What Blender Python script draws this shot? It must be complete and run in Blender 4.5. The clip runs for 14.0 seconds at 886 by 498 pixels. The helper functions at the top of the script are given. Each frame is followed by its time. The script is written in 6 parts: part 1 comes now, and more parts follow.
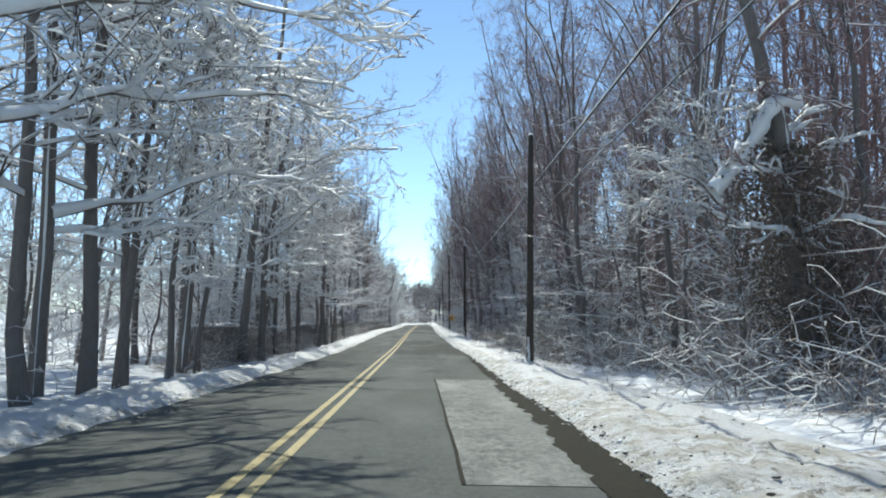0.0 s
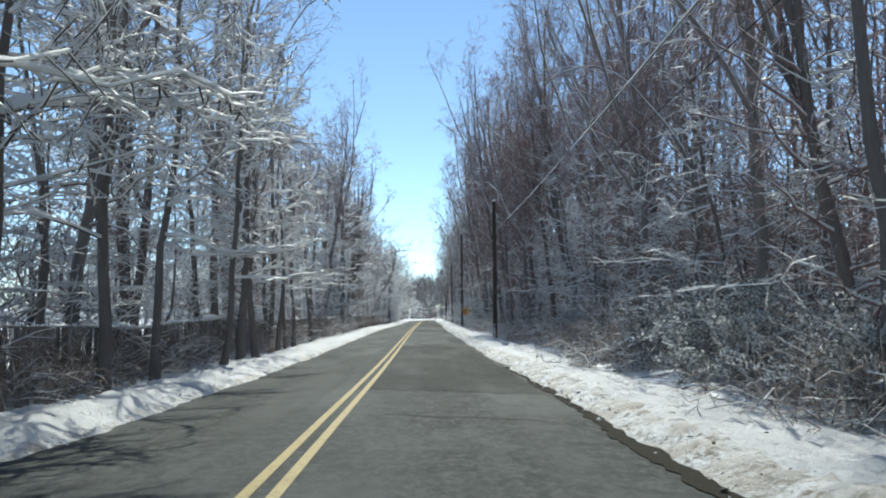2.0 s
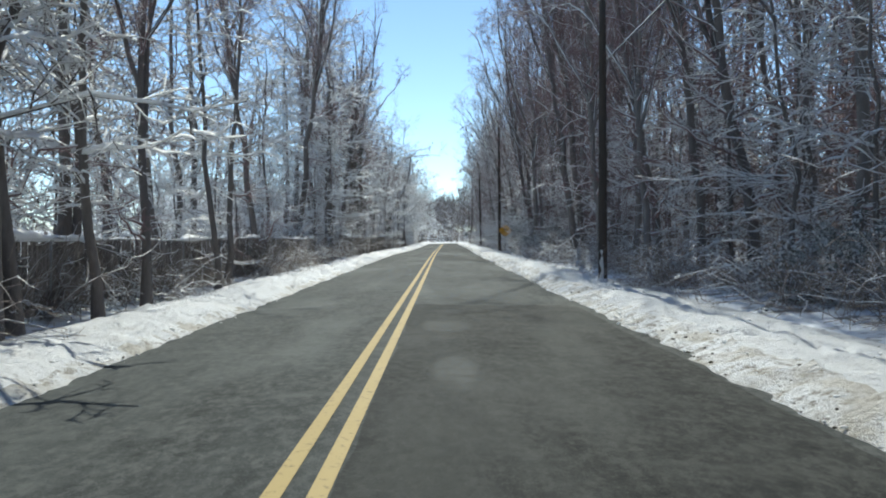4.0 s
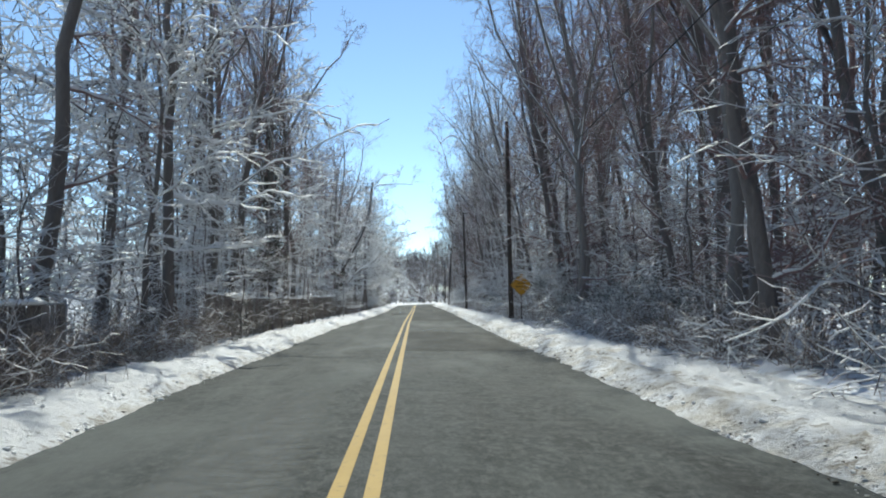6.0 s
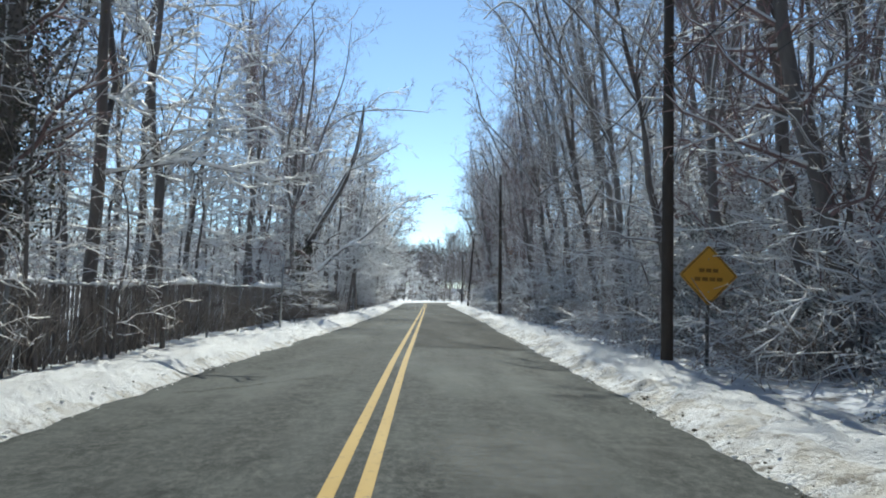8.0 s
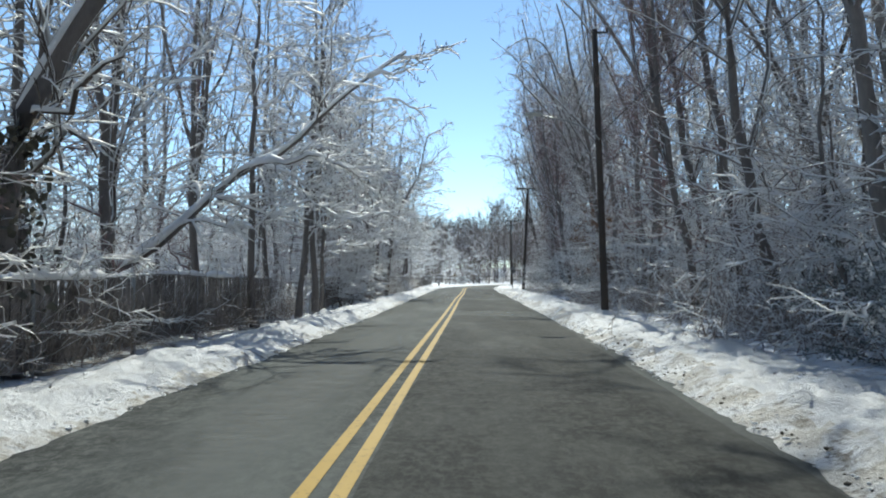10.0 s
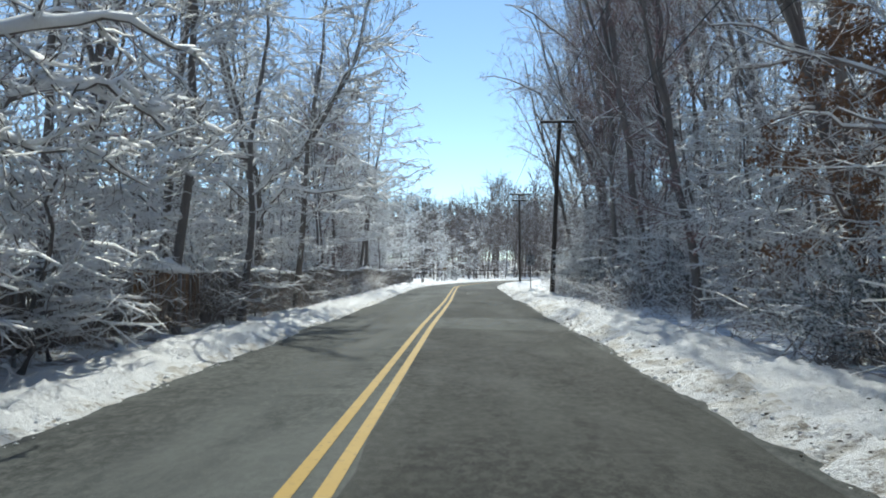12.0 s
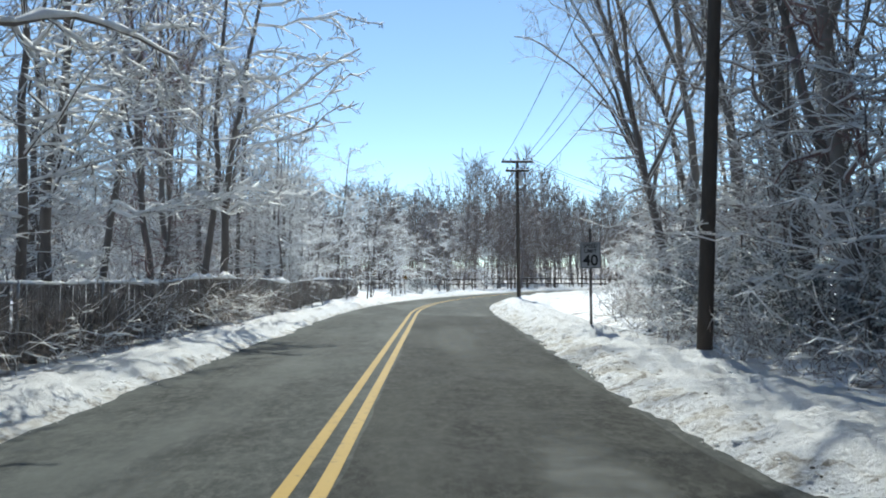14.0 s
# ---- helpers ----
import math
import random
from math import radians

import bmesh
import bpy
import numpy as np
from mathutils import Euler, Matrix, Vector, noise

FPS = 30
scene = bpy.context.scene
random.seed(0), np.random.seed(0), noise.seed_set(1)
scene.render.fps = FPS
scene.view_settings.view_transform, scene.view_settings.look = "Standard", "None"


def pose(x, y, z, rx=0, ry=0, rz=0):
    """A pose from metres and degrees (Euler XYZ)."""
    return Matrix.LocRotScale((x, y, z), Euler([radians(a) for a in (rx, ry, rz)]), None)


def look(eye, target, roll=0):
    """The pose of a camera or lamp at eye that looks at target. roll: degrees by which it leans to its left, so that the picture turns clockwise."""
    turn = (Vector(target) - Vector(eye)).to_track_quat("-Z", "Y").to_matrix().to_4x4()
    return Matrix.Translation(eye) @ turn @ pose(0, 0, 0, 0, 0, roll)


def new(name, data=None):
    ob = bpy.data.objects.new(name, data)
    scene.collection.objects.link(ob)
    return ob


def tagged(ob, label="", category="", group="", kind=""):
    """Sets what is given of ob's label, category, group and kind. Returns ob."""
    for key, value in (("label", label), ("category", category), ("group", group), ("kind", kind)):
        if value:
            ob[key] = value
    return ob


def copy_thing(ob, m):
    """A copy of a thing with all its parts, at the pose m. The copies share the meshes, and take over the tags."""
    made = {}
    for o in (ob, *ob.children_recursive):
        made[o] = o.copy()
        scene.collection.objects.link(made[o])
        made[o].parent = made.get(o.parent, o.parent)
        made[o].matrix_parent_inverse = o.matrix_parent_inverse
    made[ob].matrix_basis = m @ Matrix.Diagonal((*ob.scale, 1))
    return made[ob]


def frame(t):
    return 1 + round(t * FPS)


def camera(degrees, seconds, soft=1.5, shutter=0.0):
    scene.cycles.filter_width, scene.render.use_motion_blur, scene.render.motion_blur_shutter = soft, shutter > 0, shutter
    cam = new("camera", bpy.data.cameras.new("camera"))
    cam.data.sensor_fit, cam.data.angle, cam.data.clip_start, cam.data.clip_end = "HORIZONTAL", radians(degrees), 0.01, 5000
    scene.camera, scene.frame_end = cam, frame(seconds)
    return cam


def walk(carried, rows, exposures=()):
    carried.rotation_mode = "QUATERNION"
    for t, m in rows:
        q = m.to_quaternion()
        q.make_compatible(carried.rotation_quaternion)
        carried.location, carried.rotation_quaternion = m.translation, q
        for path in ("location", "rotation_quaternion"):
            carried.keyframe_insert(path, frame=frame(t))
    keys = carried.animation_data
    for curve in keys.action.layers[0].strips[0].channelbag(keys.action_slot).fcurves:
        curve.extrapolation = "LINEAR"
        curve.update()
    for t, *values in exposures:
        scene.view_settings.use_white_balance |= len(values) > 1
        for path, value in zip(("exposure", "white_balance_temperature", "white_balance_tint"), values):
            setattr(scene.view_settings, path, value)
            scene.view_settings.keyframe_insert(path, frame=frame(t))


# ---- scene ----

# ---------------------------------------------------------------- camera
cam = camera(62.0, 14.0, soft=1.95)
ROWS = [  # seconds, x, y, z, yaw, pitch, roll
    (0.0, 0.000, 0.000, 1.300, -1.72, 5.62, -0.20),
    (0.5, -0.008, 5.077, 1.263, -1.77, 4.80, -1.51),
    (1.0, -0.044, 10.156, 1.227, -0.32, 5.15, -1.32),
    (1.5, -0.125, 15.260, 1.191, 0.38, 6.20, -0.34),
    (2.0, -0.244, 20.379, 1.154, -1.45, 5.31, -0.05),
    (2.5, -0.375, 25.472, 1.123, -2.03, 4.44, 0.13),
    (3.0, -0.499, 30.535, 1.096, -2.11, 3.59, -1.07),
    (3.5, -0.601, 35.607, 1.073, 1.85, 2.70, 0.39),
    (4.0, -0.714, 40.764, 1.057, -0.01, -0.65, -0.11),
    (4.2, -0.724, 43.208, 1.095, -2.51, 1.31, -0.77),
    (6.3, -1.091, 66.516, 1.178, -1.89, 4.01, 0.86),
    (6.5, -1.118, 68.537, 1.238, -1.33, 3.65, 0.86),
    (7.0, -1.072, 74.349, 1.260, -1.27, 3.90, -0.28),
    (7.5, -1.021, 80.244, 1.283, -1.49, 3.95, -1.51),
    (7.7, -0.976, 82.509, 1.287, -1.44, 3.79, -2.09),
    (9.8, -0.498, 108.191, 1.385, 0.32, 4.09, 0.06),
    (10.0, -0.348, 110.702, 1.403, 1.99, 2.33, 0.17),
    (10.5, -0.199, 116.983, 1.423, 2.57, 0.98, -0.87),
    (11.0, -0.083, 123.291, 1.444, 1.91, 1.54, -1.21),
    (11.5, -0.055, 129.607, 1.466, 1.41, 1.40, -1.08),
    (12.0, -0.108, 135.911, 1.491, 1.67, 1.83, 0.23),
    (12.5, -0.143, 142.202, 1.516, 1.00, 1.99, 0.15),
    (13.0, -0.111, 148.474, 1.545, 0.14, 2.35, 1.13),
    (13.5, -0.063, 154.761, 1.575, -0.20, 2.46, 0.53),
    (14.0, 0.002, 161.053, 1.607, -0.68, 2.49, 0.37),
]
walk(cam, [(t, pose(x, y, z, 90 + pitch, roll, yaw)) for t, x, y, z, yaw, pitch, roll in ROWS],
     [(0.0, 0.67, 6600, -1.5), (14.0, 0.67, 6600, -1.5)])

# ---------------------------------------------------------------- sun and sky
SUN_AZ, SUN_EL = -1.5, 45.0          # degrees left of the road's way (right: minus), and above the ground
world = bpy.data.worlds.new("winter_sky")
scene.world = world
world.use_nodes = True
wn = world.node_tree.nodes
sky = wn.new("ShaderNodeTexSky")
sky.sky_type = "NISHITA"
sky.sun_disc = False
sky.sun_elevation = radians(SUN_EL)
sky.sun_rotation = radians(-SUN_AZ)
sky.altitude = 1000.0
sky.air_density, sky.dust_density, sky.ozone_density = 0.75, 0.0, 1.5
wn["Background"].inputs["Strength"].default_value = 0.126
world.node_tree.links.new(sky.outputs[0], wn["Background"].inputs[0])
sun = new("sun", bpy.data.lights.new("sun", "SUN"))
sun.data.energy, sun.data.angle, sun.data.color = 3.3, radians(0.6), (1.0, 0.96, 0.91)
az, el = radians(SUN_AZ), radians(SUN_EL)
sun.matrix_world = look((-math.sin(az) * math.cos(el) * 90, math.cos(az) * math.cos(el) * 90, math.sin(el) * 90), (0, 0, 0))


# ---------------------------------------------------------------- materials
def material(name, rough=0.7):
    m = bpy.data.materials.new(name)
    m.use_nodes = True
    t = m.node_tree
    b = t.nodes["Principled BSDF"]
    b.inputs["Roughness"].default_value = rough
    return m, t, b


def noise_node(t, scale, detail=6.0, rough=0.6, vector=None):
    n = t.nodes.new("ShaderNodeTexNoise")
    n.inputs["Scale"].default_value = scale
    n.inputs["Detail"].default_value = detail
    n.inputs["Roughness"].default_value = rough
    if vector is not None:
        t.links.new(vector, n.inputs["Vector"])
    return n.outputs["Fac"]


def coords(t, scale=(1, 1, 1), world_space=False):
    if world_space:
        src = t.nodes.new("ShaderNodeNewGeometry").outputs["Position"]
    else:
        src = t.nodes.new("ShaderNodeTexCoord").outputs["Object"]
    m = t.nodes.new("ShaderNodeMapping")
    m.inputs["Scale"].default_value = scale
    t.links.new(src, m.inputs["Vector"])
    return m.outputs["Vector"]


def ramp(t, fac, *stops):
    r = t.nodes.new("ShaderNodeValToRGB")
    while len(r.color_ramp.elements) < len(stops):
        r.color_ramp.elements.new(0.5)
    for e, (p, c) in zip(r.color_ramp.elements, stops):
        e.position, e.color = p, (*c, 1) if len(c) == 3 else c
    t.links.new(fac, r.inputs["Fac"])
    return r.outputs["Color"]


def grey(v):
    return (v, v, v)


def blend(t, fac, a, b):
    m = t.nodes.new("ShaderNodeMix")
    m.data_type = "RGBA"
    if isinstance(fac, float):
        m.inputs[0].default_value = fac
    else:
        t.links.new(fac, m.inputs[0])
    for sock, v in ((m.inputs[6], a), (m.inputs[7], b)):
        if isinstance(v, tuple):
            sock.default_value = (*v, 1)
        else:
            t.links.new(v, sock)
    return m.outputs[2]


def math_node(t, op, a, b=None, clamp=False):
    m = t.nodes.new("ShaderNodeMath")
    m.operation, m.use_clamp = op, clamp
    for sock, v in zip(m.inputs, (a, b)):
        if v is None:
            continue
        if isinstance(v, (int, float)):
            sock.default_value = v
        else:
            t.links.new(v, sock)
    return m.outputs[0]


def bump(t, b, height, strength, dist):
    n = t.nodes.new("ShaderNodeBump")
    n.inputs["Strength"].default_value, n.inputs["Distance"].default_value = strength, dist
    t.links.new(height, n.inputs["Height"])
    t.links.new(n.outputs["Normal"], b.inputs["Normal"])


def facing_up(t, low, high):
    """0 to 1 as the surface turns to the sky: where snow has come to lie."""
    g = t.nodes.new("ShaderNodeNewGeometry")
    s = t.nodes.new("ShaderNodeSeparateXYZ")
    t.links.new(g.outputs["Normal"], s.inputs[0])
    m = t.nodes.new("ShaderNodeMapRange")
    m.inputs["From Min"].default_value, m.inputs["From Max"].default_value = low, high
    t.links.new(s.outputs["Z"], m.inputs["Value"])
    return m.outputs["Result"]


SNOW = (0.85, 0.87, 0.89)


def let_through(t, b, share, mask=None):
    """Thin snow lets some of the light behind it through."""
    tr = t.nodes.new("ShaderNodeBsdfTranslucent")
    tr.inputs["Color"].default_value = (0.92, 0.93, 0.94, 1)
    mx = t.nodes.new("ShaderNodeMixShader")
    if mask is None:
        mx.inputs["Fac"].default_value = share
    else:
        t.links.new(math_node(t, "MULTIPLY", mask, share), mx.inputs["Fac"])
    t.links.new(b.outputs[0], mx.inputs[1])
    t.links.new(tr.outputs[0], mx.inputs[2])
    t.links.new(mx.outputs[0], t.nodes["Material Output"].inputs["Surface"])


def snow_material(name, dirt=0.0, grain=9.0, glow=0.0):
    m, t, b = material(name, 0.6)
    p = coords(t, world_space=True)
    fine = noise_node(t, grain, 8, 0.7, p)
    wide = noise_node(t, 0.8, 4, 0.6, p)
    col = blend(t, wide, (0.70, 0.715, 0.735), (0.79, 0.80, 0.815)) if dirt else blend(t, wide, (0.86, 0.87, 0.885), (0.91, 0.915, 0.92))
    if dirt:
        # grey spots: shade of small hollows, put into the colour alone
        pit_shade = noise_node(t, 13.0, 5, 0.7, p)
        col = blend(t, ramp(t, pit_shade, (0.31, grey(0.75)), (0.42, grey(0))), col, (0.36, 0.36, 0.355))
        specks = noise_node(t, 5.0, 8, 0.8, p)
        mask = ramp(t, specks, (0.68 - 0.17 * dirt, grey(0)), (0.76 - 0.17 * dirt, grey(0.9)))
        col = blend(t, mask, col, (0.17, 0.145, 0.115))
        tan = ramp(t, noise_node(t, 1.7, 5, 0.6, p), (0.56 - 0.14 * dirt, grey(0)), (0.76 - 0.14 * dirt, grey(0.75 * dirt)))
        col = blend(t, tan, col, (0.44, 0.405, 0.345))
    t.links.new(col, b.inputs["Base Color"])
    bump(t, b, fine, 0.9, 0.085 if dirt else 0.05)
    b.inputs["Specular IOR Level"].default_value = 0.25
    if glow:
        b.inputs["Subsurface Weight"].default_value = 1.0
        b.inputs["Subsurface Scale"].default_value = glow
        b.inputs["Subsurface Radius"].default_value = (1.0, 1.0, 1.0)
    return m


def bark_material(name, dark, light, snow_low=2.0, snow_high=2.1, patch=0.0):
    m, t, b = material(name, 0.85)
    p = coords(t, (9, 9, 2.2))
    n1 = noise_node(t, 2.0, 8, 0.7, p)
    n2 = noise_node(t, 0.6, 3, 0.5, coords(t))
    col = blend(t, n1, dark, light)
    col = blend(t, ramp(t, n2, (0.4, grey(0)), (0.7, grey(0.5))), col, tuple(0.55 * v for v in light))
    if snow_low < 1:
        up = facing_up(t, snow_low, snow_high)
        if patch:
            gaps = ramp(t, noise_node(t, 1.3, 4, 0.6, coords(t, world_space=True)), (patch - 0.06, grey(0)), (patch + 0.06, grey(1)))
            up = math_node(t, "MULTIPLY", up, gaps)
        col = blend(t, up, col, SNOW)
        let_through(t, b, 0.8, up)
    t.links.new(col, b.inputs["Base Color"])
    bump(t, b, n1, 0.6, 0.03)
    b.inputs["Specular IOR Level"].default_value = 0.2
    return m


M_SNOW = snow_material("snow", glow=0.05)
M_BANK = snow_material("ploughed_snow", dirt=0.3, grain=14.0)
M_BANK_DIRTY = snow_material("dirty_ploughed_snow", dirt=1.0, grain=12.0)
M_BARK = bark_material("dark_bark", (0.088, 0.078, 0.073), (0.275, 0.246, 0.23))
M_BARK_WARM = bark_material("grey_brown_bark", (0.12, 0.110, 0.104), (0.36, 0.328, 0.31))
M_TWIG_SNOWY = bark_material("snowy_twig", (0.06, 0.05, 0.045), (0.15, 0.12, 0.105), -0.45, 0.05)
M_TWIG_BARE = bark_material("reddish_twig", (0.19, 0.126, 0.124), (0.40, 0.28, 0.277), 0.25, 0.65, 0.58)
M_TWIG_FROST = bark_material("frosted_twig", (0.17, 0.142, 0.136), (0.37, 0.315, 0.30), -0.15, 0.35, 0.44)
M_BRUSH = bark_material("brush_twig", (0.17, 0.136, 0.122), (0.39, 0.322, 0.288), 0.15, 0.5, 0.57)
M_THICKET = bark_material("dead_thicket_stem", (0.21, 0.172, 0.15), (0.44, 0.375, 0.335), 0.2, 0.6, 0.6)
M_FAR = bark_material("far_wood", (0.14, 0.12, 0.115), (0.33, 0.285, 0.27), -0.15, 0.35, 0.40)
M_FAR_BARE = bark_material("far_bare_wood", (0.185, 0.122, 0.116), (0.395, 0.278, 0.266), 0.15, 0.55, 0.58)
M_FAR_GREY = bark_material("far_grey_wood", (0.15, 0.122, 0.112), (0.35, 0.295, 0.275), 0.15, 0.5, 0.54)
M_UNDERWOOD = bark_material("snowy_undergrowth_stem", (0.17, 0.145, 0.135), (0.38, 0.33, 0.31), -0.2, 0.3, 0.38)
M_POLE = bark_material("weathered_pole", (0.042, 0.035, 0.031), (0.115, 0.095, 0.08))


def asphalt_material(name, k, shine=0.3, warm=0.0, old=0.0):
    m, t, b = material(name, 0.6)
    dim = lambda c: ((0.905 + warm) * k * c[0], 0.98 * k * c[1], (1.0 - warm) * k * c[2])
    p = coords(t, world_space=True)
    grit = noise_node(t, 60, 5, 0.8, p)
    mottle = noise_node(t, 1.0, 6, 0.78, coords(t, (12, 7, 1), True))
    mid = noise_node(t, 1.0, 7, 0.72, coords(t, (1.3, 0.5, 1), True))
    tracks = noise_node(t, 1.0, 2, 0.45, coords(t, (1.1, 0.012, 1), True))
    bars = noise_node(t, 1.0, 6, 0.7, coords(t, (0.35, 1.5, 1), True))
    col = blend(t, ramp(t, grit, (0.36, grey(0)), (0.66, grey(1))), dim((0.028, 0.029, 0.029)), dim((0.080, 0.080, 0.077)))
    col = blend(t, ramp(t, mottle, (0.45, grey(0)), (0.60, grey(0.8))), col, dim((0.132, 0.127, 0.119)))
    spots = noise_node(t, 1.0, 7, 0.8, coords(t, (3.1, 2.3, 1), True))
    col = blend(t, ramp(t, spots, (0.40, grey(0.7)), (0.49, grey(0))), col, dim((0.026, 0.027, 0.027)))
    col = blend(t, ramp(t, spots, (0.54, grey(0)), (0.64, grey(0.5))), col, dim((0.125, 0.122, 0.114)))
    col = blend(t, ramp(t, mid, (0.36, grey(0.55)), (0.52, grey(0))), col, dim((0.026, 0.027, 0.027)))
    col = blend(t, ramp(t, mid, (0.52, grey(0)), (0.66, grey(0.5))), col, dim((0.120, 0.118, 0.111)))
    col = blend(t, ramp(t, tracks, (0.44, grey(0)), (0.66, grey(0.45))), col, dim((0.098, 0.098, 0.095)))
    col = blend(t, ramp(t, bars, (0.58, grey(0)), (0.67, grey(0.35))), col, dim((0.135, 0.132, 0.124)))
    # broad pale patches: dried salt, and the far road's grazing sheen painted in
    salt = noise_node(t, 1.0, 6, 0.62, coords(t, (0.62, 0.16, 1), True))
    col = blend(t, ramp(t, salt, (0.49, grey(0)), (0.64, grey(0.55))), col, dim((0.150, 0.149, 0.141)))
    if old:   # the surface is older and paler towards the start of the stretch
        along = t.nodes.new("ShaderNodeSeparateXYZ")
        t.links.new(p, along.inputs[0])
        age = t.nodes.new("ShaderNodeMapRange")
        age.inputs["From Min"].default_value, age.inputs["From Max"].default_value = 30.0, 16.0
        t.links.new(along.outputs["Y"], age.inputs["Value"])
        col = blend(t, math_node(t, "MULTIPLY", age.outputs["Result"], old), col, blend(t, mottle, (0.070, 0.079, 0.075), (0.150, 0.163, 0.154)))
    stone = t.nodes.new("ShaderNodeTexVoronoi")
    stone.inputs["Scale"].default_value = 30.0
    t.links.new(p, stone.inputs["Vector"])
    col = blend(t, ramp(t, stone.outputs["Distance"], (0.10, grey(0.6)), (0.2, grey(0))), col, dim((0.19, 0.186, 0.175)))
    t.links.new(col, b.inputs["Base Color"])
    t.links.new(ramp(t, mid, (0.35, grey(0.65)), (0.65, grey(0.85))), b.inputs["Roughness"])
    bump(t, b, grit, 0.7, 0.010)
    b.inputs["Specular IOR Level"].default_value = shine
    return m


def plain(name, a, c, rough=0.6, metal=0.0, scale=6.0, relief=0.01, shine=0.2):
    m, t, b = material(name, rough)
    n = noise_node(t, scale, 6, 0.65, coords(t, world_space=True))
    t.links.new(blend(t, n, a, c), b.inputs["Base Color"])
    b.inputs["Metallic"].default_value = metal
    b.inputs["Specular IOR Level"].default_value = 0.5 if metal else shine
    if relief:
        bump(t, b, noise_node(t, scale * 6, 4, 0.6, coords(t, world_space=True)), 0.4, relief)
    return m


def slat_material(name, a, c):
    """Weathered slats: streaks down each one, blotches over many, and every slat a little different."""
    m, t, b = material(name, 0.85)
    streaks = noise_node(t, 1.0, 6, 0.7, coords(t, (14, 14, 1.6), True))
    blotch = noise_node(t, 1.0, 6, 0.7, coords(t, (1.5, 1.5, 2.6), True))
    own = math_node(t, "ADD", t.nodes.new("ShaderNodeNewGeometry").outputs["Random Per Island"], t.nodes.new("ShaderNodeObjectInfo").outputs["Random"])
    col = blend(t, ramp(t, streaks, (0.35, grey(0)), (0.65, grey(1))), a, c)
    col = blend(t, ramp(t, blotch, (0.46, grey(0)), (0.60, grey(0.8))), col, tuple(0.55 * v for v in a))
    col = blend(t, math_node(t, "MULTIPLY", own, 0.28), col, tuple(0.7 * v for v in a))
    t.links.new(col, b.inputs["Base Color"])
    bump(t, b, streaks, 0.5, 0.01)
    b.inputs["Specular IOR Level"].default_value = 0.2
    return m


def scuff_material():
    """A film of dried salt, thinning out raggedly from its middle."""
    m, t, b = material("dried_salt_film", 0.85)
    p = coords(t, world_space=True)
    g = t.nodes.new("ShaderNodeMapping")
    g.inputs["Location"].default_value, g.inputs["Scale"].default_value = (-1, -1, 0), (2, 2, 0)
    t.links.new(t.nodes.new("ShaderNodeTexCoord").outputs["Generated"], g.inputs["Vector"])
    far = t.nodes.new("ShaderNodeVectorMath")
    far.operation = "LENGTH"
    t.links.new(g.outputs["Vector"], far.inputs[0])
    inner = math_node(t, "SUBTRACT", 1.0, far.outputs["Value"], True)
    thick = math_node(t, "MULTIPLY", math_node(t, "MULTIPLY", inner, 1.9, True), noise_node(t, 1.0, 7, 0.72, coords(t, (2.4, 3.6, 1), True)))
    t.links.new(ramp(t, thick, (0.18, grey(0)), (0.62, grey(0.58))), b.inputs["Alpha"])
    t.links.new(blend(t, noise_node(t, 40, 5, 0.8, p), (0.128, 0.135, 0.132), (0.235, 0.243, 0.237)), b.inputs["Base Color"])
    b.inputs["Specular IOR Level"].default_value = 0.1
    return m


def paint_material():
    m, t, b = material("yellow_line_paint", 0.6)
    p = coords(t, world_space=True)
    wear = ramp(t, noise_node(t, 14, 6, 0.75, p), (0.56, grey(0)), (0.66, grey(0.8)))
    tone = blend(t, noise_node(t, 1.1, 4, 0.6, p), (0.34, 0.222, 0.055), (0.44, 0.305, 0.095))
    # paler yellow towards the start of the stretch
    along = t.nodes.new("ShaderNodeSeparateXYZ")
    t.links.new(p, along.inputs[0])
    pale_start = t.nodes.new("ShaderNodeMapRange")
    pale_start.inputs["From Min"].default_value, pale_start.inputs["From Max"].default_value = 70.0, 25.0
    t.links.new(along.outputs["Y"], pale_start.inputs["Value"])
    tone = blend(t, math_node(t, "MULTIPLY", pale_start.outputs["Result"], 0.7), tone, (0.42, 0.37, 0.22))
    t.links.new(blend(t, wear, tone, (0.12, 0.10, 0.06)), b.inputs["Base Color"])
    b.inputs["Specular IOR Level"].default_value = 0.1
    return m


M_ASPHALT = asphalt_material("asphalt", 1.0, 0.06, 0.0, 0.6)
M_PAINT = paint_material()
M_PATCH = asphalt_material("salt_greyed_asphalt", 2.5, 0.1, 0.03)
M_SCUFF = scuff_material()
M_WET = plain("wet_gutter_asphalt", (0.012, 0.012, 0.010), (0.060, 0.056, 0.045), 0.8, 0, 26.0, 0.04, 0.04)
M_DARK_ASPHALT = asphalt_material("newer_dark_asphalt", 0.64, 0.05, 0.025)
M_STEEL = plain("galvanised_steel", (0.28, 0.29, 0.30), (0.42, 0.43, 0.44), 0.45, 0.8, 20, 0.0)
M_POST = plain("dull_dark_steel", (0.07, 0.066, 0.062), (0.15, 0.14, 0.13), 0.7, 0, 12, 0.0)
M_SIGN_Y = plain("amber_sign_face", (0.60, 0.30, 0.045), (0.70, 0.37, 0.06), 0.45, 0, 3, 0.0)
# white face greyed for age, its back-lit shade put into the colour too
M_SIGN_W = plain("shaded_aged_sign_face", (0.30, 0.31, 0.33), (0.38, 0.385, 0.40), 0.45, 0, 3, 0.0)
M_BLACK = plain("black_sign_print", (0.012, 0.012, 0.012), (0.03, 0.03, 0.03), 0.5, 0, 3, 0.0)
